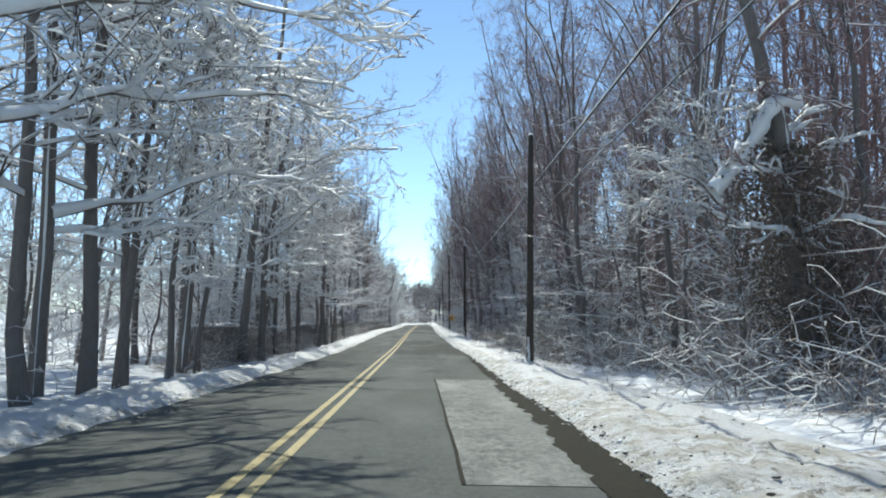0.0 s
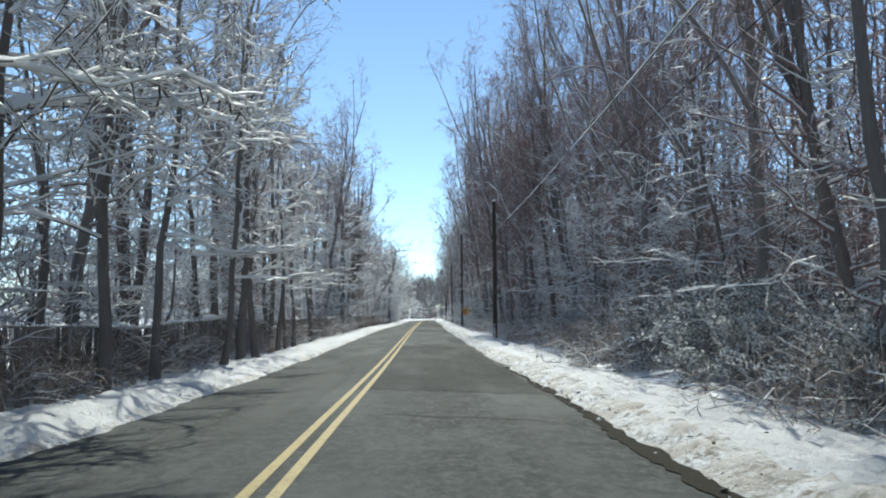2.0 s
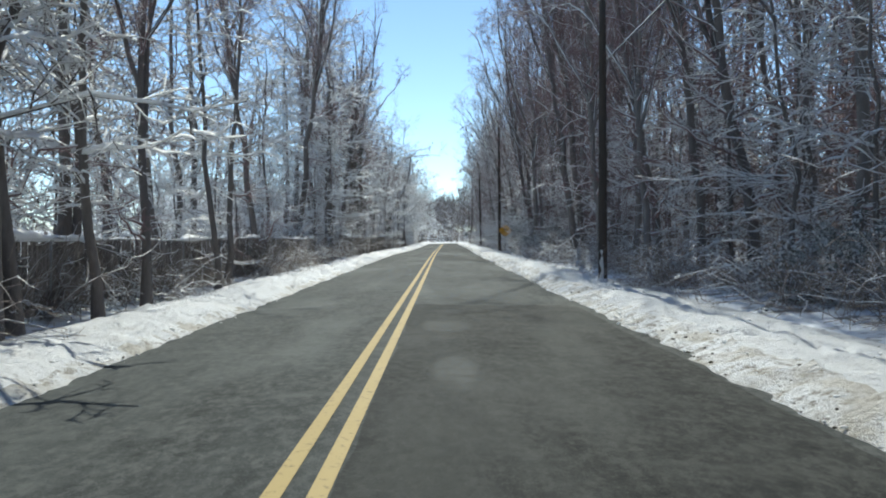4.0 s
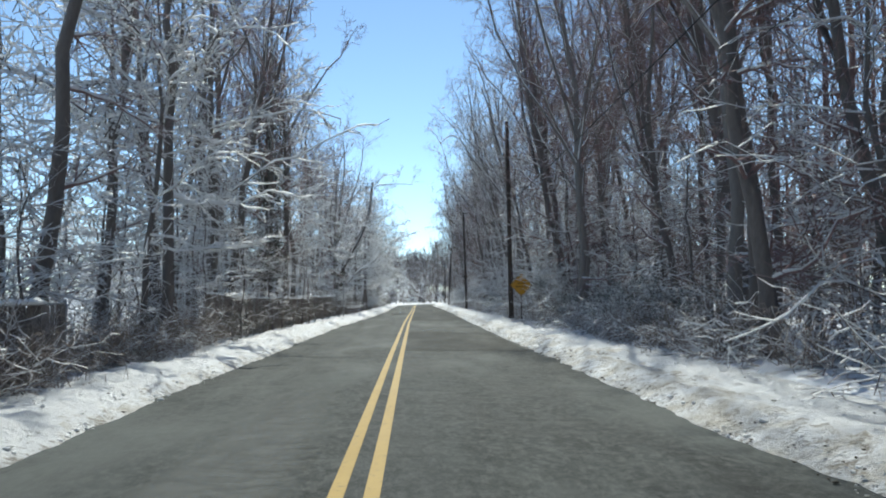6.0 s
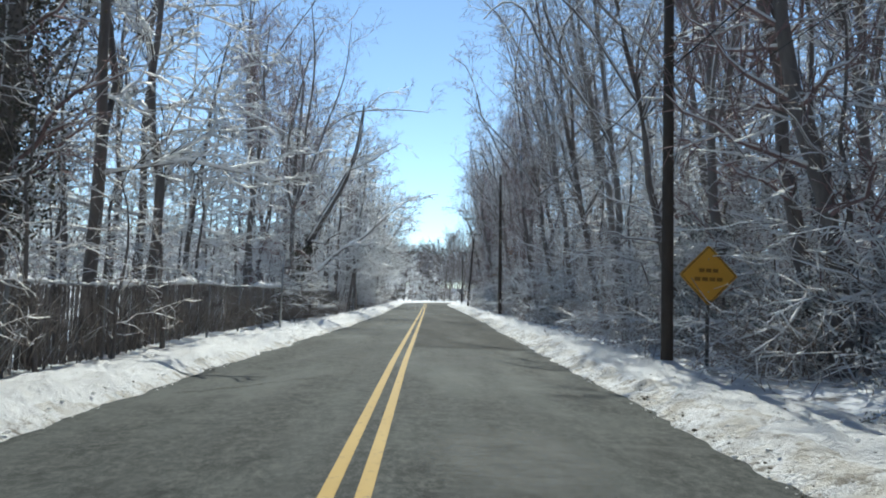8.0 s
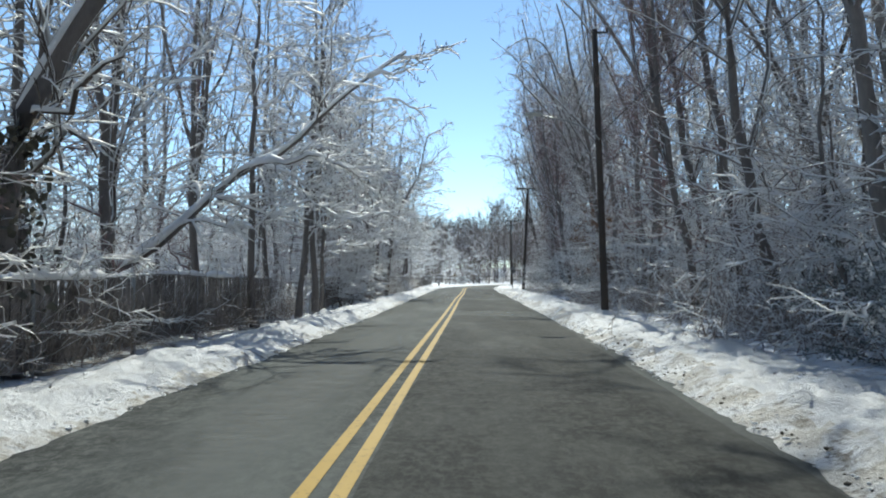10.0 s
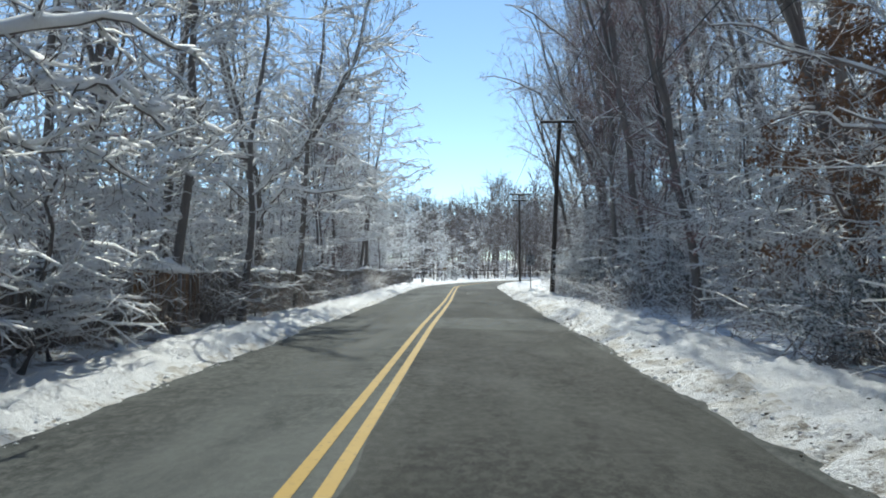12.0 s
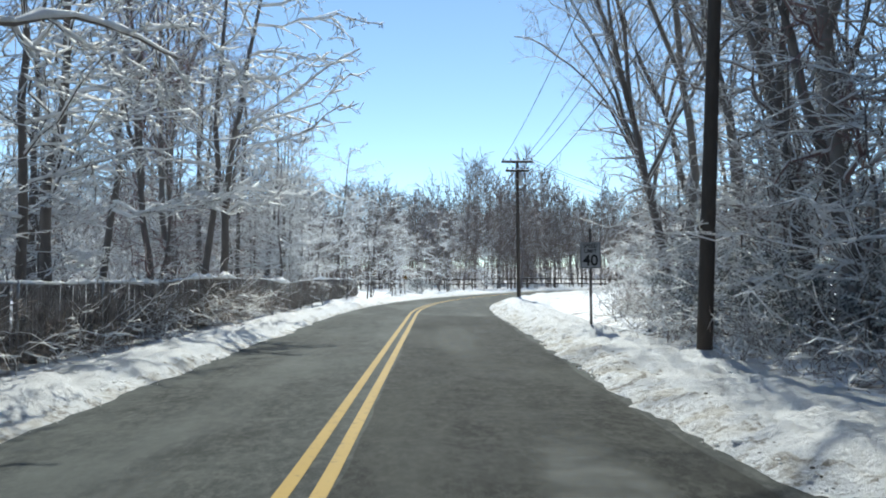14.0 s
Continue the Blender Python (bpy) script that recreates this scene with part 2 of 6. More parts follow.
M_SIGN_INK = plain("faded_brown_print", (0.20, 0.10, 0.02), (0.26, 0.13, 0.025), 0.5, 0, 3, 0.0)
M_SLAT = slat_material("brown_fence_slat", (0.16, 0.138, 0.126), (0.49, 0.44, 0.41))
# orange slats: sunlight coming through the fence, put into their colour
M_SLAT_SUNLIT = slat_material("sunlit_orange_slat", (0.18, 0.10, 0.055), (0.46, 0.29, 0.17))
M_LEAF = plain("dry_beech_leaf", (0.20, 0.112, 0.068), (0.34, 0.205, 0.135), 0.8, 0, 4, 0.0)
M_VINE_LEAF = plain("dead_vine_leaf", (0.10, 0.078, 0.064), (0.24, 0.19, 0.155), 0.85, 0, 5, 0.0)
M_VINE = bark_material("dead_vine", (0.20, 0.17, 0.15), (0.44, 0.39, 0.35), 0.35, 0.7, 0.52)
M_MARKER = plain("shaded_amber_face", (0.20, 0.115, 0.03), (0.27, 0.155, 0.04), 0.6, 0, 3, 0.0)
M_IVY = plain("dark_ivy_leaf", (0.06, 0.062, 0.048), (0.16, 0.15, 0.12), 0.6, 0, 4, 0.0)
M_EVERGREEN = bark_material("evergreen_spray", (0.17, 0.19, 0.186), (0.33, 0.36, 0.355), -0.25, 0.45, 0.42)
M_LAMP_BOWL = plain("frosted_lamp_bowl", (0.42, 0.41, 0.36), (0.52, 0.51, 0.46), 0.3, 0, 4, 0.0)
M_INSUL = plain("brown_porcelain", (0.07, 0.045, 0.035), (0.12, 0.08, 0.06), 0.25, 0, 9, 0.0)

# ---------------------------------------------------------------- plan of the road
S_Y = [-80, 0, 15, 30, 42, 66, 80, 108, 123, 142, 161, 260, 900]
S_Z = [0.35, 0, -0.11, -0.20, -0.235, -0.10, -0.01, 0.09, 0.145, 0.216, 0.305, 0.62, 3.0]
_y = np.linspace(-80, 900, 1961)
_z = np.interp(_y, S_Y, S_Z)
_z = np.convolve(np.pad(_z, 12, mode="edge"), np.ones(25) / 25, "valid")


def grade(y):
    """Height of the road's crown at y."""
    return np.interp(y, _y, _z)


def middle(y):
    return np.interp(y, [-80, 0, 30, 60, 80, 100, 120, 136, 153, 160, 166, 177, 195], [-1.4, -1.45, -1.48, -1.42, -1.40, -1.36, -1.2, -1.06, -0.98, -0.88, -0.81, -0.80, -0.77])


def half_left(y):
    return np.interp(y, [0, 8, 25, 46, 75, 97, 115, 128, 150, 176, 195], [2.9, 2.9, 2.66, 2.68, 2.92, 2.93, 2.6, 2.45, 2.62, 2.88, 3.0])


def half_right(y):
    return np.interp(y, [0, 21, 30, 45, 75, 92, 128, 150, 170, 195], [3.42, 3.54, 3.66, 3.52, 3.26, 3.18, 3.36, 3.24, 2.96, 3.1])


# stations along the centre line: straight to BEND, then a bend to the right
BEND, RADIUS, BEND_LEN = 188.0, 85.0, 95.0


def station(s, off=0.0):
    """The place off metres to the right of the centre line, s metres along it."""
    s = np.asarray(s, float)
    off = np.asarray(off, float)
    a = np.clip((s - BEND) / RADIUS, 0, BEND_LEN / RADIUS)
    past = np.maximum(0, s - BEND - BEND_LEN)
    y = np.minimum(s, BEND) + RADIUS * np.sin(a) + past * np.cos(a)
    x = middle(np.minimum(s, BEND)) + RADIUS * (1 - np.cos(a)) + past * np.sin(a)
    return x + off * np.cos(a), y - off * np.sin(a)


# ---------------------------------------------------------------- mesh helpers
def mesh_of(name, verts, quads, mats, smooth=True, index=None):
    me = bpy.data.meshes.new(name)
    verts = np.asarray(verts, np.float32).reshape(-1, 3)
    quads = np.asarray(quads, np.int32)
    k = quads.shape[1]
    me.vertices.add(len(verts))
    me.vertices.foreach_set("co", verts.ravel())
    me.loops.add(quads.size)
    me.loops.foreach_set("vertex_index", quads.ravel())
    me.polygons.add(len(quads))
    me.polygons.foreach_set("loop_start", np.arange(0, quads.size, k, dtype=np.int32))
    if index is not None:
        me.polygons.foreach_set("material_index", np.asarray(index, np.int32))
    me.polygons.foreach_set("use_smooth", np.full(len(quads), smooth))
    for m in (mats if isinstance(mats, (list, tuple)) else [mats]):
        me.materials.append(m)
    me.update(calc_edges=True)
    return me


def grid_quads(n, m):
    i, j = np.meshgrid(np.arange(n - 1), np.arange(m - 1), indexing="ij")
    a = (i * m + j).ravel()
    return np.stack([a, a + m, a + m + 1, a + 1], 1)


def fractal(x, y, octaves=4, seed=0.0):
    """Smooth uneven relief, about -1 to 1, vectorised."""
    out = np.zeros(np.broadcast(x, y).shape)
    amp, f = 1.0, 1.0
    r = np.random.RandomState(int(seed * 97) + 5)
    for _ in range(octaves):
        for _k in range(3):
            a, ph = r.uniform(0, 6.283), r.uniform(0, 6.283, 2)
            u = (x * math.cos(a) + y * math.sin(a)) * f
            v = (-x * math.sin(a) + y * math.cos(a)) * f
            out += amp * np.sin(u + ph[0] + 1.3 * np.sin(v * 0.7 + ph[1])) / 3
        amp *= 0.55
        f *= 1.9
    return out


def part(name, bm, mat, parent, label=""):
    me = bpy.data.meshes.new(name)
    bm.to_mesh(me)
    bm.free()
    me.materials.append(mat)
    ob = new(name, me)
    ob.parent = parent
    return tagged(ob, label)


def part_mesh(name, me, parent, label=""):
    ob = new(name, me)
    ob.parent = parent
    return tagged(ob, label)


def bm_box(sx, sy, sz, at=(0, 0, 0), bevel=0.0, rot=None):
    bm = bmesh.new()
    bmesh.ops.create_cube(bm, size=1)
    bmesh.ops.scale(bm, vec=(sx, sy, sz), verts=bm.verts)
    if bevel:
        bmesh.ops.bevel(bm, geom=bm.edges[:], offset=bevel, segments=2, affect="EDGES")
    if rot:
        bmesh.ops.transform(bm, matrix=rot, verts=bm.verts)
    bmesh.ops.translate(bm, vec=at, verts=bm.verts)
    return bm


def bm_rod(points, radii, sides=10):
    P = np.array(points, float)[None]
    V, Q = tubes(P, np.array(radii, float)[None], sides)
    bm = bmesh.new()
    vs = [bm.verts.new(v) for v in V]
    for q in Q:
        bm.faces.new([vs[i] for i in q])
    n = len(points)
    bm.faces.new(vs[:sides][::-1])
    bm.faces.new(vs[(n - 1) * sides:])
    for f in bm.faces:
        f.smooth = len(f.verts) == 4
    return bm


def axes_along(P):
    T = np.gradient(P, axis=1)
    T /= np.linalg.norm(T, axis=2, keepdims=True) + 1e-9
    up = np.where(np.abs(T[..., 2:3]) > 0.93, np.array([1.0, 0, 0]), np.array([0, 0, 1.0]))
    U = np.cross(T, up)
    U /= np.linalg.norm(U, axis=2, keepdims=True) + 1e-9
    return T, U, np.cross(U, T)


def tubes(P, R, k):
    """Tapered tubes of k sides round a batch of lines P (b, n, 3) with radii R (b, n)."""
    b, n, _ = P.shape
    _, U, W = axes_along(P)
    a = np.arange(k) * 2 * np.pi / k + (np.pi / 2 if k == 3 else 0.3)
    V = P[:, :, None] + R[:, :, None, None] * (U[:, :, None] * np.cos(a)[:, None] + W[:, :, None] * np.sin(a)[:, None])
    i, j = np.meshgrid(np.arange(n - 1), np.arange(k), indexing="ij")
    one = np.stack([i * k + j, i * k + (j + 1) % k, (i + 1) * k + (j + 1) % k, (i + 1) * k + j], -1).reshape(-1, 4)
    return V.reshape(-1, 3), (one[None] + (np.arange(b) * n * k)[:, None, None]).reshape(-1, 4)


def ridges(P, R):
    """Little roofs of two faces along a batch of lines: the finest twigs."""
    b, n, _ = P.shape
    _, U, W = axes_along(P)
    V = np.stack([P - U * R[..., None] - W * R[..., None] * 0.7, P + W * R[..., None], P + U * R[..., None] - W * R[..., None] * 0.7], 2)
    i, j = np.meshgrid(np.arange(n - 1), np.arange(2), indexing="ij")
    one = np.stack([i * 3 + j, i * 3 + j + 1, (i + 1) * 3 + j + 1, (i + 1) * 3 + j], -1).reshape(-1, 4)
    return V.reshape(-1, 3), (one[None] + (np.arange(b) * n * 3)[:, None, None]).reshape(-1, 4)


def snow_caps(rng, P, R, depth, section=5):
    """Lumpy ridges of snow lying on the upper side of a batch of branches."""
    b, n, _ = P.shape
    T, U, W = axes_along(P)
    flat = np.clip(1.15 - T[..., 2] ** 2 * 1.6, 0, 1)
    h = depth * flat * (0.35 + 0.9 * rng.rand(b, n)) * (0.5 + R * 9).clip(0.5, 1.5)
    h *= np.where(rng.rand(b, n) < 0.10, 0.15, 1.0) * np.linspace(1.1, 0.45, n)[None]
    w = (R * 1.3 + 0.46 * h) * rng.uniform(0.75, 1.3, (b, n))
    a = np.linspace(np.pi * 1.24, -np.pi * 0.24, section)
    Z = np.array([0, 0, 1.0])
    up = W * 0.5 + Z * 0.5
    V = (P[:, :, None] + U[:, :, None] * (w[:, :, None] * np.cos(a))[..., None]
         + up[:, :, None] * ((R[:, :, None] * 0.3 + (R * 0.7 + h)[:, :, None] * np.where(np.sin(a) > 0, np.sin(a), 0.5 * np.sin(a))))[..., None])
    i, j = np.meshgrid(np.arange(n - 1), np.arange(section), indexing="ij")
    k = (j + 1) % section
    one = np.stack([i * section + j, i * section + k, (i + 1) * section + k, (i + 1) * section + j], -1).reshape(-1, 4)
    return V.reshape(-1, 3), (one[None] + (np.arange(b) * n * section)[:, None, None]).reshape(-1, 4)


def join(geos):
    V, Q, o = [], [], 0
    for v, q in geos:
        V.append(v)
        Q.append(q + o)
        o += len(v)
    return np.concatenate(V), np.concatenate(Q)


# ---------------------------------------------------------------- how trees grow
def unit(v):
    return v / (np.linalg.norm(v, axis=-1, keepdims=True) + 1e-9)


def shoots(rng, P, R, count, t0, t1, length, angle, flat=0.5, n=4, lift=0.0, wander=0.25, thin=0.5, taper=0.6, tip=0.35):
    """Side shoots from a batch of parent lines: count on each, between t0 and t1 of its length."""
    b, m, _ = P.shape
    t = (np.linspace(t0, t1, count)[None] + rng.uniform(-0.5, 0.5, (b, count)) * (t1 - t0) / count).clip(0.02, 0.99)
    x = t * (m - 1)
    i = np.minimum(x.astype(int), m - 2)
    f = (x - i)[..., None]
    bi = np.arange(b)[:, None]
    base = P[bi, i] * (1 - f) + P[bi, i + 1] * f
    tan = unit(P[bi, i + 1] - P[bi, i])
    rad = R[bi, i] * (1 - f[..., 0]) + R[bi, i + 1] * f[..., 0]
    side = rng.normal(size=(b, count, 3))
    side[..., 2] *= flat
    side = unit(side - tan * np.sum(side * tan, -1, keepdims=True))
    ang = np.radians(angle * rng.uniform(0.7, 1.3, (b, count)))[..., None]
    d = unit(tan * np.cos(ang) + side * np.sin(ang)).reshape(-1, 3)
    plen = np.linalg.norm(np.diff(P, axis=1), axis=2).sum(1)[:, None]
    L = (plen * length * (1 - taper * t) * rng.uniform(0.6, 1.25, (b, count))).reshape(-1)
    out = np.empty((b * count, n, 3))
    out[:, 0] = base.reshape(-1, 3)
    bow = rng.normal(size=d.shape) * wander * 0.85 / n
    for k in range(1, n):
        d = unit(d + bow + rng.normal(size=d.shape) * wander * 0.22 + np.array([0, 0, lift / n]))
        out[:, k] = out[:, k - 1] + d * (L / (n - 1))[:, None]
    if n >= 4:
        s = np.linspace(0, 1, n)[None, :, None]
        for turns in (1.3, 2.7):
            ph, dirn = rng.uniform(0, 6.283, (b * count, 1, 1)), rng.normal(size=(b * count, 1, 3))
            out += (np.sin(6.283 * turns * s + ph) - np.sin(ph)) * dirn * (L[:, None, None] * 0.036 / turns)
    r0 = (rad * thin).reshape(-1, 1)
    return out, r0 * np.linspace(1, tip, n)[None]


def keep_clear(P, low=2.9, slope=0.22):
    """Boughs that reach out stay above head height, as they do over a road."""
    out = np.hypot(P[..., 0], P[..., 1])
    floor = np.where(out > 1.3, low + slope * (out - 1.3), -1)
    P[..., 2] = np.where(P[..., 2] < floor, floor + 0.25 * (P[..., 2] - floor).clip(-1, 0), P[..., 2])
    return P


def trunk_line(rng, height, lean=(0, 0), n=12, sway=0.10):
    z = np.linspace(-0.15, height, n)
    f = np.maximum(z / height, 0)
    p = np.stack([lean[0] * f ** 1.2 * height, lean[1] * f * height, z], 1)
    w = np.cumsum(rng.normal(size=(n, 2)) * sway, 0)
    p[:, :2] += w - w[0]
    return p[None]


def make_tree(name, seed, height, radius, limbs, start, reach, angle, toward=0.8, lift=0.1, snow=0.03, subs=7, twigs=6,
              lean=(0.0, 0.0), sway=0.08, twig_mat=None, bark=None, label="", fork=0, group="", leaves=None, clear=True, spray=0.5, nsub=3, twig_len=0.36, sub_len=0.5, flat=0.45, thick=0.34):
    """One tree as an Empty with trunk, crown and snow; its limbs reach mostly to its own +x side."""
    rng = np.random.RandomState(seed)
    T = trunk_line(rng, height, lean, 12, sway)
    R = radius * np.linspace(1, 0.16, 12)[None] ** 0.9
    R[:, 0] *= 1.35
    trunk = [tubes(T, R, 8)]
    parents = [(T, R)]
    if fork:
        FP, FR = shoots(rng, T, R, fork, 0.35, 0.6, 0.62, 24, 1.0, 9, 0.5, 0.12, 0.75, 0.3, 0.2)
        trunk.append(tubes(FP, FR, 6))
        parents.append((FP, FR))
    LP, LR = [], []
    for k, (P, Rr) in enumerate(parents):
        cnt = limbs if k == 0 else max(4, limbs // 3)
        a, r = shoots(rng, P, Rr, cnt, start if k == 0 else 0.25, 0.97, reach / height if k == 0 else 0.4, angle, flat, 7, lift, 0.5, thick, 0.55, 0.22)
        if toward:
            turn = rng.rand(len(a)) < toward * 0.75
            back = (a[:, -1, 0] < a[:, 0, 0]) & turn
            a[back, :, 0] = 2 * a[back, :1, 0] - a[back, :, 0]
        LP.append(a)
        LR.append(np.maximum(r, 0.014 if twig_mat is None else 0.010))
    LP, LR = np.concatenate(LP), np.concatenate(LR)
    if clear:
        keep_clear(LP)
    SP, SR = shoots(rng, LP, LR, subs, 0.12, 0.98, sub_len, 40, spray, nsub, lift * 0.7 - 0.15 * (twig_mat is None), 1.3, 0.6, 0.4, 0.35)
    if clear:
        keep_clear(SP, 2.8)
    SR = np.maximum(SR, 0.007 if twig_mat is None else 0.005)
    W1, R1 = shoots(rng, SP, SR, twigs, 0.12, 1.0, twig_len * 1.2, 40, spray + 0.1, 2, lift * 0.5, 0.5, 0.6, 0.25, 0.4)
    if clear:
        keep_clear(W1, 2.7)
    R1 = np.maximum(R1, 0.003) + (0.0065 if twig_mat in (None, M_TWIG_SNOWY) else 0.0035)
    root = new(name)
    tagged(root, label, "tree", group)
    root["height"] = height * 1.06
    part_mesh("trunk", mesh_of("trunk", *join(trunk), bark or M_BARK), root)
    part_mesh("crown", mesh_of("crown", *join([tubes(LP, LR, 4), tubes(SP, SR, 3), ridges(W1, R1)]), twig_mat or M_TWIG_SNOWY), root)
    if leaves:
        n_leaf, size, mat, text = leaves
        at = W1[rng.randint(len(W1), size=n_leaf), 1] + rng.normal(0, size, (n_leaf, 3))
        part_mesh("leaves", mesh_of("leaves", *leaf_quads(rng, at, size), mat, False), root, text)["kind"] = "stuff"
    if snow:
        caps = [snow_caps(rng, LP, LR, snow, 4)]
        if snow > 0.025:
            caps.append(snow_caps(rng, SP, SR, snow * 0.9, 3))
        part_mesh("snow", mesh_of("snow", *join(caps), M_SNOW), root, "white snow lying along the branches")["kind"] = "stuff"
    return root


def leaf_quads(rng, at, size, droop=0.5):
    """Small crumpled leaves, each two quads folded along the middle, at the places given."""
    n = len(at)
    d = unit(rng.normal(size=(n, 3)) + np.array([0, 0, -droop]))
    s = unit(np.cross(d, rng.normal(size=(n, 3))))
    k = np.cross(s, d)
    L = size * rng.uniform(0.6, 1.3, (n, 1))
    V = np.stack([at - s * L * 0.4 + k * L * 0.12, at, at + s * L * 0.4 + k * L * 0.12,
                  at - s * L * 0.35 + d * L * 0.9 + k * L * 0.15, at + d * L * 1.1, at + s * L * 0.35 + d * L * 0.9 + k * L * 0.15], 1)
    one = np.array([[0, 1, 4, 3], [1, 2, 5, 4]])
    return V.reshape(-1, 3), (one[None] + (np.arange(n) * 6)[:, None, None]).reshape(-1, 4)


def resample(points, n):
    p = np.array(points, float)
    s = np.concatenate([[0], np.cumsum(np.linalg.norm(np.diff(p, axis=0), axis=1))])
    f = np.linspace(0, s[-1], n)
    q = np.stack([np.interp(f, s, p[:, k]) for k in range(3)], 1)
    q[1:-1] = (q[:-2] + 2 * q[1:-1] + q[2:]) / 4
    return q


def shaped_tree(name, seed, stems, label, limbs=7, reach=0.35, snow=0.06, subs=7, twigs=5, twig_mat=None, bark=None, group="", angle=50, lift=0.0, vine=None, clear=True):
    """A tree whose leaning stems and great limbs follow given lines: (points, radius at the foot, radius at the tip)."""
    rng = np.random.RandomState(seed)
    n = 16
    P = np.stack([resample(s[0], n) for s in stems])
    s = np.linspace(0, 1, n)[None, :, None]
    for turns in (2.2, 4.1):
        ph = rng.uniform(0, 6.283, (len(stems), 1, 3))
        P += (np.sin(6.283 * turns * s + ph) - np.sin(ph)) * np.array([0.5, 0.5, 1.0]) * 0.16 / turns * np.array([0.4] + [1.0] * (len(stems) - 1))[:, None, None]
    R = np.stack([np.linspace(s[1], s[2], n) for s in stems])
    LP, LR = shoots(rng, P, R, limbs, 0.22, 0.98, reach, angle, 0.6, 8, lift, 0.6, 0.42, 0.4, 0.25)
    LR = np.clip(LR, 0.009, 0.045)
    if clear:
        LP[..., 2] = np.where(LP[..., 0] > -5, np.maximum(LP[..., 2], 3.3 + 0.3 * (LP[..., 2] - 3.3)), LP[..., 2])
    SP, SR = shoots(rng, LP, LR, subs, 0.12, 0.98, 0.5, 40, 0.35, 4, lift, 0.5, 0.6, 0.4, 0.35)
    SR = np.clip(SR, 0.0045, 0.016)
    if clear:
        SP[..., 2] = np.where(SP[..., 0] > -5, np.maximum(SP[..., 2], 2.9 + 0.3 * (SP[..., 2] - 2.9)), SP[..., 2])
    W1, R1 = shoots(rng, SP, SR, twigs, 0.12, 1.0, 0.4, 40, 0.35, 3, 0.0, 0.9, 0.6, 0.25, 0.4)
    R1 = np.maximum(R1, 0.003) + (0.006 if twig_mat is None else 0.003)
    root = new(name)
    foot = Vector(stems[0][0][0])
    root.location = foot
    tagged(root, label, "tree", group)
    off = np.array(foot)

    def lay(nm, geo, mat, text="", stuff=False):
        v, q = geo
        ob = part_mesh(nm, mesh_of(nm, v - off, q, mat), root, text)
        if stuff:
            ob["kind"] = "stuff"

    lay("trunk", tubes(P[:1], R[:1], 9), bark or M_BARK)
    for k in range(1, len(stems)):
        lay("bough", tubes(P[k:k + 1], R[k:k + 1], 8), bark or M_BARK, "heavy snow-topped bough")
    lay("crown", join([tubes(LP, LR, 5), tubes(SP, SR, 3), ridges(W1, R1)]), twig_mat or M_TWIG_SNOWY)
    if snow:
        lay("snow", join([snow_caps(rng, P, R, snow * 1.3, 5), snow_caps(rng, LP, LR, snow, 4), snow_caps(rng, SP, SR, snow * 0.8, 3)]), M_SNOW, "white snow lying along the boughs", True)
    if vine:
        count, spread, size, mat, text, z0, z1 = vine
        f = rng.uniform(z0, z1, count)
        at = np.stack([np.interp(f, P[0, :, 2], P[0, :, k]) for k in range(3)], 1)
        swell = spread * (0.55 + 0.45 * np.sin(3.0 * (f - z0) / (z1 - z0)))
        at[:, :2] += rng.normal(size=(count, 2)) * (0.55 * swell)[:, None]
        lay("vine_leaves", leaf_quads(rng, at, size, 1.0), mat, text, True)
    return root


def ground_z(x, y):
    far = np.clip((y - 262) / 120, 0, 1)
    return 5.0 * far * far * (3 - 2 * far) + grade(y) + 0.06 + 0.10 * fractal(x * 0.35, y * 0.35, 3, 1)


def tallest(x, y):
    """How high the wood stands: it grows lower on the left towards the bend."""
    return float(np.interp(y, [0, 70, 90, 118, 130, 178, 200, 240], [21, 20, 17, 15.5, 13.5, 13.5, 12.5, 10.5])) if x < 0 else 24.0


class Planter:
    """Sets the first of a kind where it belongs and copies it for the rest."""

    def __init__(self, protos):
        self.protos, self.used = protos, set()

    def put(self, i, x, y, turn, size, z=None):
        i %= len(self.protos)
        size = min(size, tallest(x, y) / self.protos[i]["height"])
        m = Matrix.LocRotScale((x, y, float(ground_z(x, y)) - 0.05 if z is None else z), Euler((0, 0, turn)), (size, size, size))
        if i not in self.used:
            self.used.add(i)
            self.protos[i].matrix_basis = m
            return self.protos[i]
        p = self.protos[i]
        keep = p.matrix_basis.copy()
        p.matrix_basis = Matrix()
        c = copy_thing(p, m)
        p.matrix_basis = keep
        return c

# ---------------------------------------------------------------- ground, road and banks
def build_ground():
    xs = np.concatenate([np.linspace(-1400, -60, 14), np.arange(-50, 90, 2.0), np.linspace(100, 1400, 14)])
    ys = np.concatenate([np.linspace(-500, -30, 8), np.arange(-20, 330, 2.0), np.linspace(345, 1800, 16)])
    X, Y = np.meshgrid(xs, ys, indexing="ij")
    Z = ground_z(X, Y)
    S = np.arange(-60, 320, 2.0)
    cx, cy = station(S)
    near = np.full(X.shape, 1e9)
    for a, b in zip(cx, cy):
        near = np.minimum(near, np.hypot(X - a, Y - b))
    Z = np.where(near < 6.5, grade(Y) - 0.12, Z)
    me = mesh_of("ground", np.stack([X, Y, Z], -1), grid_quads(len(xs), len(ys)), M_SNOW_FLOOR)
    tagged(new("ground", me), "snow-covered woodland floor with dead leaves showing", "ground", kind="structure")


